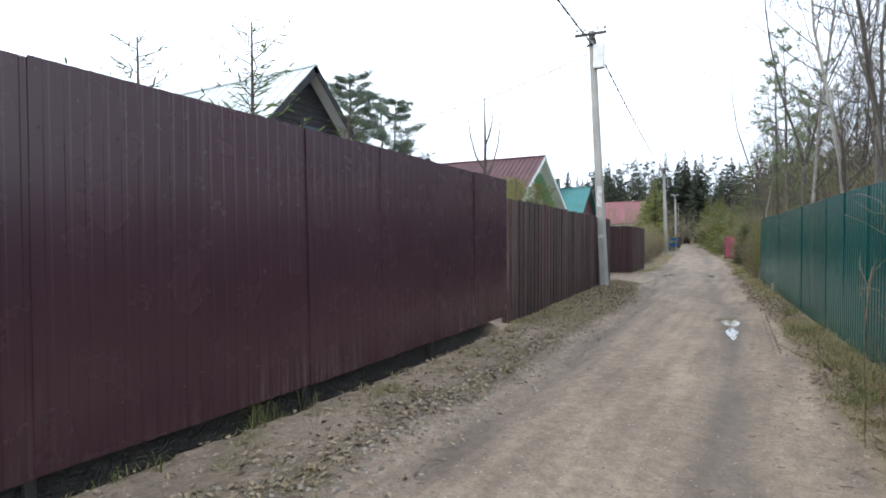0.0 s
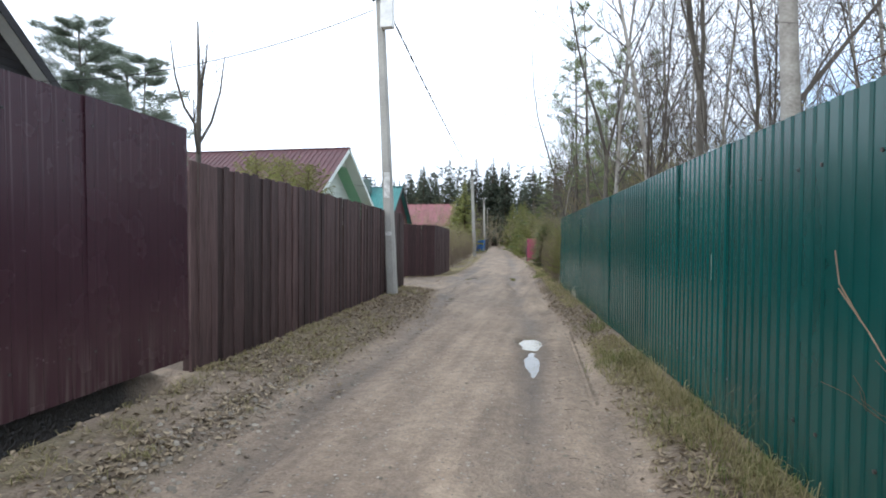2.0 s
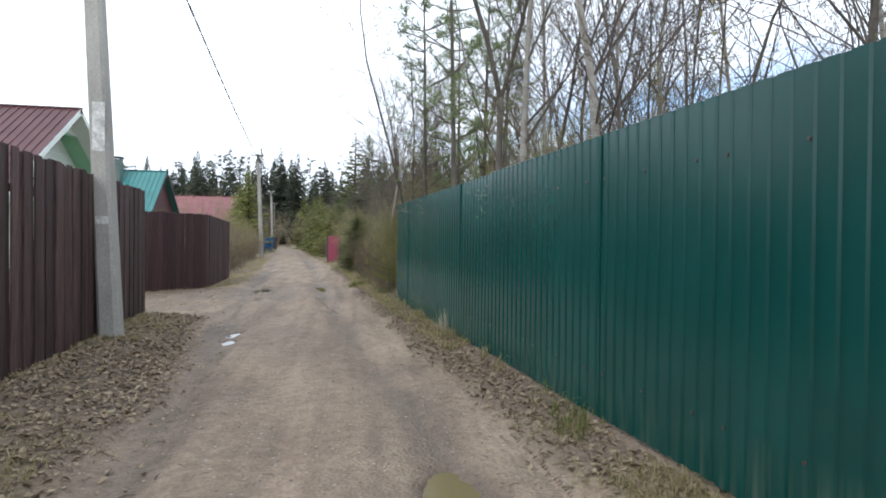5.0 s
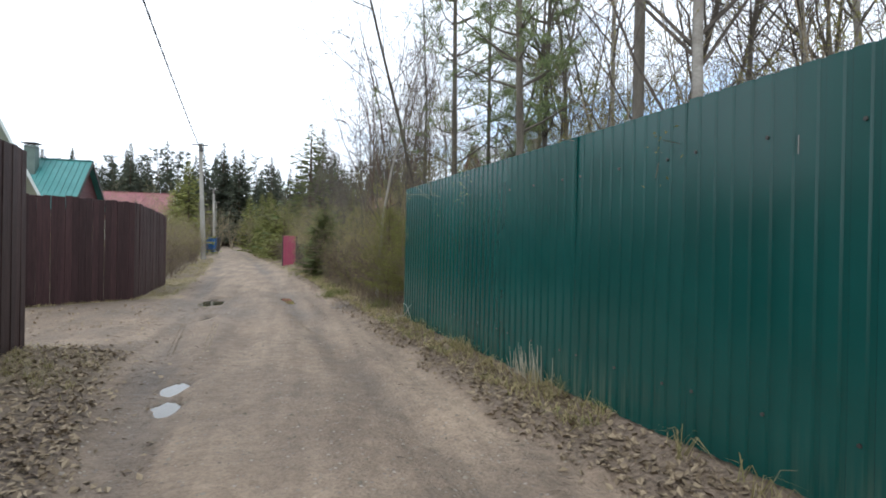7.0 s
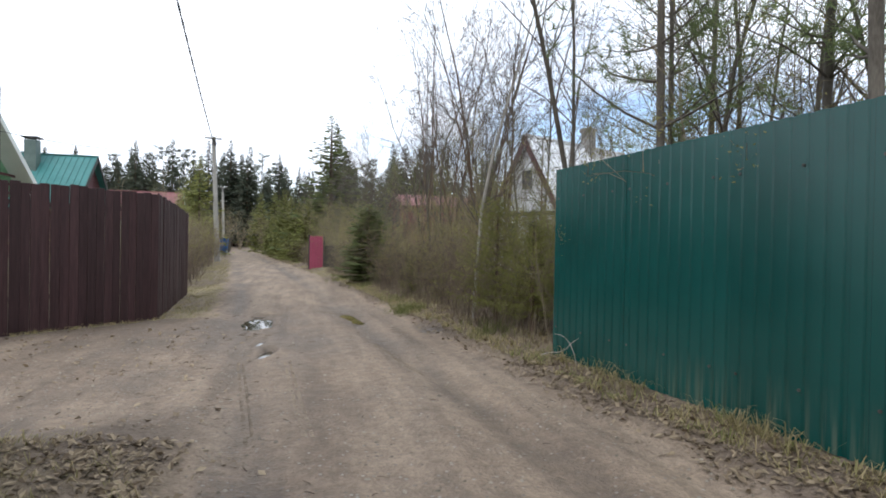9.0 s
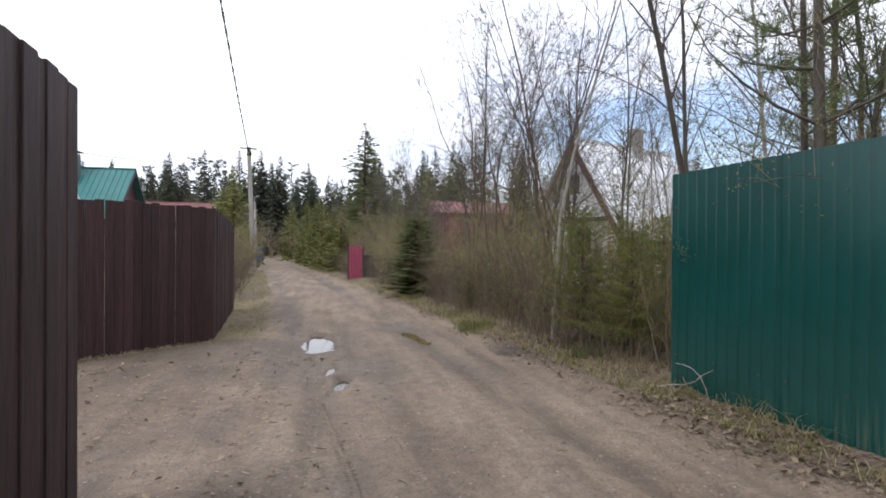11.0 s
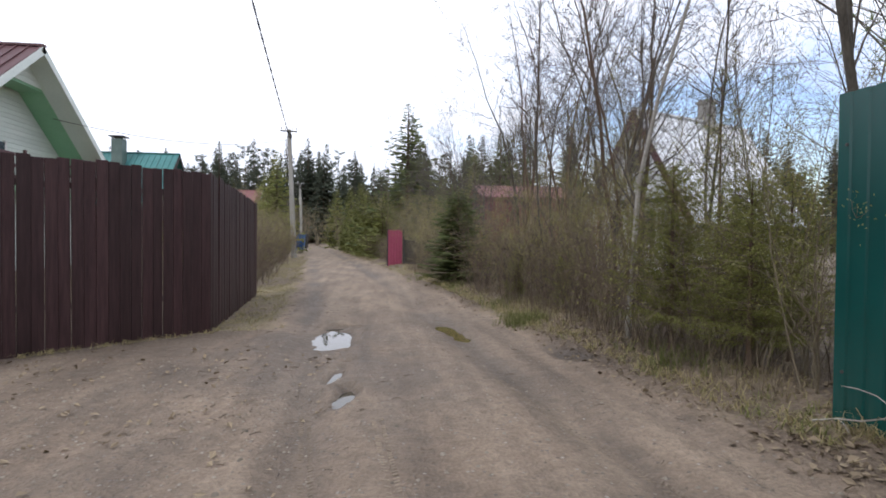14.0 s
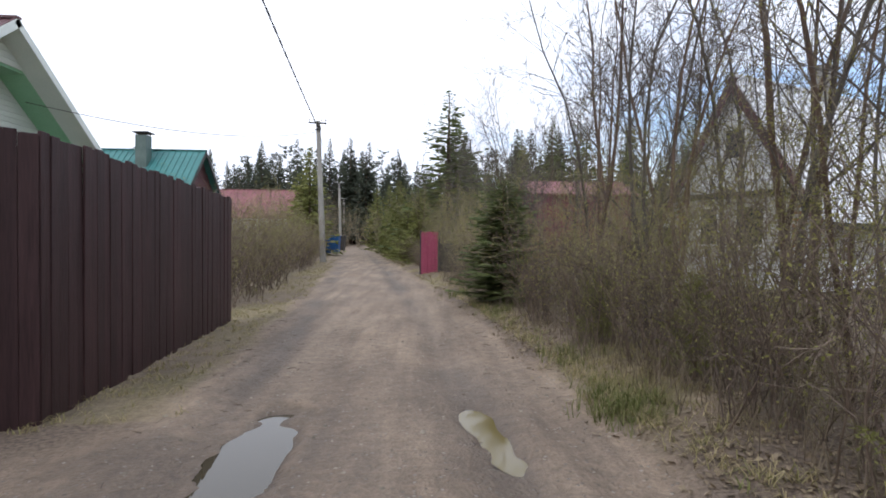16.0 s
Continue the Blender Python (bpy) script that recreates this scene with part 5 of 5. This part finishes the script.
# left side past the second fence
for i in range(24):
    y = 28.6 + i * 1.1
    x = lerp(CENTRE, y) - lerp(HALF, y) - 1.3 - 4 * TR.random() ** 1.5
    plant("bare_bush", TR.choice(BUSH), x, y, turn_of(), TR.uniform(0.8, 1.35), "low tangled yellowish bush", "shrub", "shrubs on the verge")
for i in range(46):
    y = 28.3 + i * 0.40
    x = lerp(CENTRE, y) - lerp(HALF, y) - 1.15 - 2.6 * TR.random() ** 1.4
    plant("bare_bush", TR.choice(BUSH), x, y, turn_of(), TR.uniform(0.95, 1.5), "dense tangled olive-brown bush", "shrub", "shrubs on the verge")
for i in range(44):
    y = 28.4 + i * 0.8
    x = lerp(CENTRE, y) - lerp(HALF, y) - 1.4 - 5 * TR.random() ** 1.5
    plant("bare_shrub", TR.choice(FARSHRUB), x, y, turn_of(), TR.uniform(0.55, 0.95), "leafless yellowish brown willow shrub", "shrub", "shrubs on the verge")
for i in range(26):
    plant("bare_tree", TR.choice(FARTREE), -12 + TR.uniform(-22, 2), 58 + i * 1.3, turn_of(), TR.uniform(0.55, 0.95), "bare tree among the far gardens", "tree", "far bare trees")
for i in range(40):
    x, y = TR.uniform(-34, -8), TR.uniform(62, 96)
    plant("bare_shrub", TR.choice(FARSHRUB), x, y, turn_of(), TR.uniform(1.5, 2.3), "tall olive-brown brush among the far gardens", "shrub", "far brush")
for i in range(26):
    x, y = TR.uniform(-32, -9), TR.uniform(58, 92)
    plant("leafing_shrub", TR.choice(OLIVE), x, y, turn_of(), TR.uniform(1.1, 1.7), "tall olive brush in early leaf among the far gardens", "shrub", "leafing shrubs")
for i in range(46):
    y = 20.5 + i * 0.55
    x = lerp(CENTRE, y) + lerp(HALF, y) + TR.uniform(1.0, 2.6 if y < 36 else 3.6)
    if thicket_ok(x, y):
        plant("leafing_shrub", TR.choice(OLIVE), x, y, turn_of(), TR.uniform(0.36, 0.54) if y < 36 else TR.uniform(0.6, 0.9), "olive shrub in early leaf beside the track", "shrub", "leafing shrubs")
for i in range(14):
    y = 44 + i * 1.6
    plant("spruce_tree", TR.choice(MIDS), lerp(CENTRE, y) + lerp(HALF, y) + TR.uniform(0.9, 1.9), y, turn_of(), TR.uniform(0.36, 0.52), "bushy yellow-green spruce beside the track", "tree", "spruces", 1.25)
for i in range(16):
    y = 40 + i * 2.6
    x = lerp(CENTRE, y) + lerp(HALF, y) + TR.uniform(1.0, 3.5)
    plant("leafing_shrub", TR.choice(OLIVE), x, y, turn_of(), TR.uniform(0.7, 1.0), "tall olive brush in early leaf beside the track", "shrub", "leafing shrubs")
for i in range(34):
    y = 28.6 + i * 0.62
    x = lerp(CENTRE, y) - lerp(HALF, y) - TR.uniform(1.3, 4.5)
    plant("leafing_shrub", TR.choice(OLIVE), x, y, turn_of(), TR.uniform(0.5, 0.7), "olive willow shrub in early leaf beside the track", "shrub", "leafing shrubs")
for x, y, sc in ((1.95, 18.1, 0.55), (2.2, 18.9, 0.7), (2.0, 20.0, 0.6), (2.6, 20.9, 0.75), (1.9, 21.6, 0.5), (2.2, 22.9, 0.6), (1.7, 24.0, 0.5), (1.5, 25.3, 0.5), (1.6, 26.6, 0.55), (0.9, 30.4, 0.6), (0.6, 31.8, 0.6), (0.4, 33.2, 0.65), (0.7, 34.4, 0.7)):
    plant("leafing_shrub", TR.choice(OLIVE), x, y, turn_of(), sc, "olive shrub in early leaf at the track's edge", "shrub", "leafing shrubs")
# gardens behind the left fences
plant("bare_tree", GARDEN[0], -3.32, 7.65, 0.3, 1.0, "thin pruned garden tree with a few steep limbs", "tree", "garden trees", 1.0)
for x, y, sc in ((-15.0, 17.3, 1.3), (-13.3, 17.9, 1.12), (-16.4, 18.3, 1.25), (-14.2, 18.6, 1.2)):
    plant("pine_tree", TR.choice(GARDENPINE), x, y, turn_of(), sc, "soft grey-green pine in a garden", "tree", "garden pines", 1.5)
SPRAY = [conifer(120 + i, 3.7, 1.15, 30, M_SPRUCE, 17, -1.1, 0.10, 0.50, 0.5, 0.32, 0.8) for i in range(2)]
for x, y, sc, k in ((-2.85, 1.05, 1.0, 0), (-2.8, -0.25, 0.84, 1), (-3.4, 3.3, 0.86, 1)):
    plant("young_spruce", SPRAY[k], x, y, turn_of(), sc, "sparse young spruce with upswept boughs behind the fence", "tree", "young garden spruces")
for x, y, sc in ((-4.0, 12.5, 1.2), (-4.6, 11.3, 1.2), (-5.0, 13.2, 1.3)):
    plant("young_spruce", YOUNG[1], x, y, turn_of(), sc, "green garden spruce behind the plank fence", "tree", "young garden spruces")
SHOOT = [bare_tree("shoot", 140 + i, 2.3, 0.0055, 0.26, (6, 2), M_SHOOT, M_SHOOT, 0, stems=2) for i in range(2)]
for x, y, sc, k in ((2.90, 2.05, 0.95, 0), (2.86, 1.5, 0.9, 1), (2.93, 2.7, 0.5, 1), (2.9, 4.4, 0.32, 0)):
    plant("sapling", SHOOT[k], x, y, turn_of(), sc, "thin reddish bare shoots against the green fence", "shrub", "shoots along the green fence")
# far forest
for i in range(190):
    x = -78 + i * 0.53 + TR.uniform(-1, 1)
    y = 104 + TR.uniform(-6, 26) + abs(x + 12) * 0.12
    sc = TR.uniform(0.72, 1.0) * (1.12 if -24 < x < -8 else 1.0)
    if TR.random() < 0.72:
        plant("spruce_tree", TR.choice(TALL), x, y, turn_of(), sc, "tall dark spruce at the forest edge", "tree", "forest edge trees")
    else:
        plant("pine_tree", TR.choice(FARPINE), x, y, turn_of(), sc, "tall pine at the forest edge", "tree", "forest edge trees")
for i in range(40):
    x = -50 + i * 1.7 + TR.uniform(-1, 1)
    y = 92 + TR.uniform(-5, 8)
    plant("bare_shrub", TR.choice(FARSHRUB), x, y, turn_of(), TR.uniform(1.5, 2.3), "leafless brush before the forest", "shrub", "brush before the forest")
for i in range(44):
    x = 3 + i * 1.15 + TR.uniform(-0.6, 0.6)
    y = TR.uniform(62, 88)
    plant("spruce_tree", TR.choice(TALL), x, y, turn_of(), TR.uniform(0.55, 0.85), "dark spruce on the wooded rise", "tree", "wood spruces")
for i in range(40):
    y = TR.uniform(54, 80)
    x = TR.uniform(1, 40)
    plant("leafing_shrub", TR.choice(OLIVE), x, y, turn_of(), TR.uniform(1.1, 1.7), "tall olive brush in early leaf in the wood", "shrub", "leafing shrubs")
for i in range(20):
    y = TR.uniform(50, 92)
    x = TR.uniform(3, 48)
    plant("spruce_tree", TR.choice(MIDD + MIDS), x, y, turn_of(), TR.uniform(0.6, 0.95), "green spruce in the wood", "tree", "wood spruces")


# ---- grass, litter, stones ----
def scatter(name, mat, label, count, spots, shape, rng):
    s = Soup()
    for _ in range(count):
        x, y = spots(rng)
        h, g, li, w = cover(x, y)
        shape(s, rng, Vector((x, y, h)), g, li, w)
    ob = new(name, s.mesh(name, mat))
    return tagged(ob, label, name.replace("_", " "), kind="stuff")


def blade(size, lay=(0.25, 1.35)):
    def make(s, rng, p, g, li, w):
        if rng.random() > g * 1.15 - 0.08:
            return
        for _ in range(rng.randint(5, 10)):
            q = p + Vector((rng.gauss(0, 0.03), rng.gauss(0, 0.03), -0.01))
            a = rng.uniform(0, 6.28)
            d = Vector((math.cos(a), math.sin(a), 0))
            ln = size * rng.uniform(0.4, 1.3)
            lean = rng.uniform(*lay)
            b = Vector((-d.y, d.x, 0)) * rng.uniform(0.0022, 0.0048)
            m = q + d * ln * 0.35 * lean + Vector((0, 0, ln * 0.6))
            e = q + d * ln * 0.95 * lean + Vector((0, 0, ln * (1.0 - 0.45 * lean)))
            base = len(s.v)
            s.v.extend((q - b, q + b, m + b * 0.7, m - b * 0.7, e))
            s.f.append((base, base + 1, base + 2, base + 3))
            s.f.append((base + 3, base + 2, base + 4))
    return make


def right_verge(rng):
    y = rng.uniform(-3, 26) if rng.random() < 0.75 else rng.uniform(26, 60)
    c = lerp(CENTRE, y) + lerp(HALF, y)
    hi = (green_x(y) if y < 17.66 else c + 1.3)
    return rng.uniform(c - 0.1, hi), y


def left_verge(rng):
    y = rng.uniform(-2.5, 16) if rng.random() < 0.7 else rng.uniform(22, 50)
    c = lerp(CENTRE, y) - lerp(HALF, y)
    lo = left_x(y) if y < 16 else c - 1.2
    return rng.uniform(lo, c + 0.1), y


def right_foot(rng):
    y = rng.uniform(-3, 7.4) if rng.random() < 0.88 else rng.choice((11.6, 13.2, 15.1, 16.6, 17.2)) + rng.gauss(0, 0.25)
    return green_x(y) - abs(rng.gauss(0, 0.10)) - 0.02, y


def fence_foot(rng):
    if rng.random() < 0.6:
        y = rng.uniform(5.5, 15.9)
        return left_x(y) + abs(rng.gauss(0, 0.10)) + 0.02, y
    t = rng.random()
    if rng.random() < 0.5:
        return -4.7 + 1.46 * t + 0.06, 20.62 + 1.41 * t - 0.06 - abs(rng.gauss(0, 0.05))
    return -3.24 - 0.5 * t + abs(rng.gauss(0, 0.12)) + 0.03, 22.03 + 5.4 * t


SR = random.Random(9)
scatter("dry_grass", M_GRASS, "dry straw-coloured grass on the verge", 7600, right_verge, blade(0.10, (1.0, 2.05)), SR)
scatter("dry_grass", M_GRASS, "dry straw-coloured grass along the plank fences", 4200, left_verge, blade(0.09, (0.9, 2.0)), SR)


def always(f):
    return lambda s, rng, p, g, li, w: f(s, rng, p, 1.0, li, w)


scatter("tall_dry_grass", M_GRASS, "tall dry grass along the green fence", 360, right_foot, always(blade(0.22, (0.5, 1.7))), SR)
scatter("tall_dry_grass", M_GRASS, "dry grass along the foot of the plank fences", 240, fence_foot, always(blade(0.08, (0.6, 1.7))), SR)


def stalk(s, rng, p, g, li, w):
    """A pale dead stalk that stands against the fence."""
    h = rng.uniform(0.10, 0.34)
    e = Vector((rng.gauss(-0.02, 0.02), rng.gauss(0, 0.04), h))
    s.tube([p - Vector((0, 0, 0.02)), p + e * 0.6, p + e], [0.0035, 0.003, 0.0015], 3)


def stalk_spot(rng):
    y = rng.choice((13.55, 13.6, 13.75)) + rng.gauss(0, 0.14)
    return green_x(y) - 0.03 - abs(rng.gauss(0, 0.03)), y


scatter("dead_stalks", M_STALK, "pale dead stalks against the green fence", 44, stalk_spot, stalk, SR)


def tufts(rng):
    k = rng.randrange(12)
    base = random.Random(k + 400)
    y = base.choice((3.4, 4.2, 5.2, 7.4, 9.8, 12.2, 19.3, 22.2, 23.8, 25.1, 27.3, 30.2))
    c = lerp(CENTRE, y) + lerp(HALF, y)
    x = c + base.uniform(0.25, 0.7)
    return x + rng.gauss(0, 0.16), y + rng.gauss(0, 0.24)


scatter("green_grass", M_GREENGRASS, "fresh green grass tufts on the verge", 420, tufts, always(blade(0.17)), SR)


def ditch(rng):
    y = rng.choice((-1.1, 0.1, 0.5)) + rng.gauss(0, 0.2)
    return left_x(y) + rng.gauss(0.02, 0.06), y


scatter("green_grass", M_GREENGRASS, "green grass growing under the maroon fence", 150, ditch, always(blade(0.22)), SR)


def leaf(s, rng, p, g, li, w):
    if rng.random() > li + 0.05:
        return
    a = rng.uniform(0, 6.28)
    d = Vector((math.cos(a), math.sin(a), rng.gauss(0, 0.35))).normalized() * rng.uniform(0.012, 0.036)
    b = d.cross(Vector((rng.gauss(0, 0.4), rng.gauss(0, 0.4), 1))).normalized() * d.length * 0.62
    q = p + Vector((0, 0, 0.008 + rng.random() * 0.012))
    k = Vector((0, 0, rng.uniform(-0.006, 0.012)))
    s.poly(q - d, q + b + k, q + d)
    s.poly(q - d, q + d, q - b + k)


def left_wide(rng):
    y = rng.uniform(-2.5, 15.9)
    c = lerp(CENTRE, y) - lerp(HALF, y)
    return rng.uniform(left_x(y) - 0.05, c + 0.35), y


scatter("leaf_litter", M_LITTER, "dead brown leaves on the verge by the fence", 24000, left_wide, leaf, SR)
scatter("leaf_litter", M_LITTER, "dead leaves along the green fence", 20000, right_verge, leaf, SR)


def drive_leaf(rng):
    return rng.uniform(-6, -1.5), rng.uniform(16.2, 20.8)


scatter("leaf_litter", M_LITTER, "scattered dead leaves and bits over the side drive", 1200, drive_leaf, lambda s, rng, p, g, li, w: leaf(s, rng, p, g, 0.9 if fbm(p.x, p.y, 0.8) > 0.1 else 0.2, w), SR)


def stone(lo, hi):
    def make(s, rng, p, g, li, w):
        r = lo + (hi - lo) * rng.random() ** 3
        base = len(s.v)
        sq = Vector((rng.uniform(0.7, 1.2), rng.uniform(0.7, 1.2), rng.uniform(0.4, 0.8)))
        for v in ((1, 0, 0), (0.3, 0.95, 0.1), (-0.8, 0.6, 0), (-0.8, -0.6, 0.1), (0.3, -0.95, 0), (0.4, 0.2, 0.9), (-0.4, -0.1, 1.0)):
            s.v.append(p + Vector((v[0] * sq.x, v[1] * sq.y, v[2] * sq.z)) * r * rng.uniform(0.8, 1.15))
        for f in ((0, 1, 5), (1, 2, 6), (1, 6, 5), (2, 3, 6), (3, 4, 6), (4, 5, 6), (4, 0, 5)):
            s.f.append(tuple(base + i for i in f))
    return make


def stony(rng):
    y = rng.uniform(-2.5, 6.5)
    c = lerp(CENTRE, y) - lerp(HALF, y)
    return c + rng.gauss(-0.15, 0.22), y


def track(rng):
    y = rng.uniform(-3, 26)
    return lerp(CENTRE, y) + rng.uniform(-1.6, 1.6), y


def drive_spot(rng):
    return rng.uniform(-6, -1.4), rng.uniform(16.2, 20.5)


scatter("loose_stones", M_STONE, "pale rubble stones along the track's edge", 2200, stony, stone(0.005, 0.034), SR)
scatter("gravel", M_STONE, "small gravel scattered over the track", 4200, track, stone(0.004, 0.02), SR)
scatter("gravel", M_STONE, "small gravel over the side drive", 2200, drive_spot, stone(0.004, 0.016), SR)


# ---- tyre marks and sticks ----
M_SOIL = surf("pressed_soil", (0.20, 0.16, 0.12), (0.34, 0.27, 0.20), rough=0.95, scale=5, fine=45, bump=0.3, world_space=True)


def tyre_marks(path, wide, label, rng):
    """Two rows of slanting lugs that a tyre pressed up along a line on the ground."""
    s = Soup()
    for a, b in zip(path, path[1:]):
        a, b = Vector((*a, 0)), Vector((*b, 0))
        d = (b - a).normalized()
        n = Vector((-d.y, d.x, 0))
        k = 0.0
        while k < (b - a).length:
            for sg in (-1, 1):
                if rng.random() < 0.12:
                    continue
                c = a + d * (k + (0.02 if sg > 0 else 0)) + n * sg * wide * 0.27
                run = (n * sg + d * 0.45).normalized() * wide * rng.uniform(0.17, 0.23)
                half = d * rng.uniform(0.005, 0.008)
                c.z = cover(c.x, c.y)[0]
                up = Vector((0, 0, rng.uniform(0.002, 0.006)))
                lo = Vector((0, 0, -0.012))
                base = len(s.v)
                s.v.extend((c - run - half * 1.6 + lo, c + run - half * 1.6 + lo, c + run + half * 1.6 + lo, c - run + half * 1.6 + lo))
                s.v.extend((c - run * 0.85 - half + up, c + run * 0.85 - half + up, c + run * 0.85 + half + up, c - run * 0.85 + half + up))
                for f in ((4, 5, 6, 7), (0, 1, 5, 4), (1, 2, 6, 5), (2, 3, 7, 6), (3, 0, 4, 7)):
                    s.f.append(tuple(base + i for i in f))
            k += 0.036
    tagged(new("tyre_marks", s.mesh("tyre_marks", M_SOIL)), label, "tyre marks", kind="stuff")


tyre_marks(((2.15, 5.9), (2.08, 7.2), (2.0, 8.7), (1.93, 9.8)), 0.14, "tyre tread pressed into the track's edge", SR)
tyre_marks(((-1.28, 15.9), (-1.41, 16.95), (-1.60, 18.5)), 0.095, "tyre tread pressed into the damp track", SR)
tyre_marks(((-0.91, 15.9), (-0.99, 16.8), (-1.10, 18.3)), 0.095, "second tyre tread in the damp track", SR)
tyre_marks(((0.50, 16.9), (0.20, 18.0), (-0.05, 19.3)), 0.10, "narrow tyre tread curving over the track", SR)


def twig_bit(s, rng, p, g, li, w):
    a = rng.uniform(0, 6.28)
    ln = rng.uniform(0.03, 0.10)
    d = Vector((math.cos(a), math.sin(a), 0)) * ln
    r = rng.uniform(0.0015, 0.004)
    q = p + Vector((0, 0, 0.006))
    s.tube([q - d * 0.5, q + Vector((0, 0, 0.004)), q + d * 0.5 + Vector((-d.y, d.x, 0)) * rng.uniform(-0.2, 0.2)], [r, r, r * 0.6], 4)


def edges(rng):
    y = rng.uniform(-2.5, 27)
    side = rng.choice((-1, 1))
    return lerp(CENTRE, y) + side * (lerp(HALF, y) + rng.gauss(-0.1, 0.45)), y


scatter("fallen_twigs", M_TWIGB, "small dead twigs strewn over the track's edges", 700, edges, twig_bit, SR)


def dead_branch():
    s = Soup()
    s.tube([(1.58, 17.66, 0.14), (1.66, 17.56, 0.18), (1.68, 17.42, 0.21), (1.69, 17.28, 0.27), (1.70, 17.22, 0.33)], [0.006, 0.006, 0.005, 0.005, 0.004], 5)
    s.tube([(1.70, 17.22, 0.33), (1.70, 17.34, 0.38), (1.69, 17.45, 0.39), (1.68, 17.56, 0.38)], [0.004, 0.003, 0.003, 0.0015], 4)
    s.tube([(1.70, 17.22, 0.33), (1.71, 17.14, 0.38), (1.71, 17.06, 0.42)], [0.004, 0.003, 0.0015], 4)
    s.tube([(1.70, 17.22, 0.33), (1.73, 17.18, 0.22), (1.74, 17.16, 0.12)], [0.004, 0.004, 0.003], 4)
    s.tube([(1.66, 17.56, 0.18), (1.60, 17.45, 0.19), (1.57, 17.38, 0.16)], [0.004, 0.003, 0.002], 4)
    ob = part("dead_branch", s.mesh("dead_branch", M_BARKP))
    tagged(ob, "pale dead branch lying against the green fence end", "branch")


dead_branch()


def dry_stem(s, rng, p, g, li, w):
    h = rng.uniform(0.08, 0.30) + 0.35 * rng.random() ** 3
    e = Vector((rng.gauss(0, 0.22), rng.gauss(0, 0.22), 1)) * h
    r = rng.uniform(0.002, 0.0045)
    s.tube([p - Vector((0, 0, 0.02)), p + e * 0.5 + Vector((rng.gauss(0, 0.02), 0, 0)), p + e], [r, r * 0.8, r * 0.4], 3)


def thicket_edge(rng):
    y = rng.uniform(18.0, 34.0)
    return lerp(CENTRE, y) + lerp(HALF, y) + 0.55 + abs(rng.gauss(0, 0.55)), y


def verge_past_fence(rng):
    y = rng.uniform(12.5, 30.0)
    c = lerp(CENTRE, y) + lerp(HALF, y)
    x = c + 0.28 + abs(rng.gauss(0, 0.22))
    return (min(x, green_x(y) - 0.03) if y < 17.66 else x), y


M_DRYSTEM = leaf_mat("dry_stems", (0.09, 0.07, 0.048), (0.26, 0.21, 0.145), thin=False)
scatter("dry_stems", M_DRYSTEM, "upright dry weed stems along the thicket's foot", 1300, thicket_edge, dry_stem, SR)
scatter("green_grass", M_GREENGRASS, "flattened olive grass along the thicket verge", 300, verge_past_fence, lambda s, rng, p, g, li, w: blade(0.11, (0.7, 1.9))(s, rng, p, 0.8 if fbm(p.x, p.y, 1.1) > 0.0 else 0.12, li, w), SR)
scatter("dry_grass", M_GRASS, "flattened straw along the thicket verge", 700, verge_past_fence, lambda s, rng, p, g, li, w: blade(0.12, (0.9, 2.0))(s, rng, p, 0.7, li, w), SR)
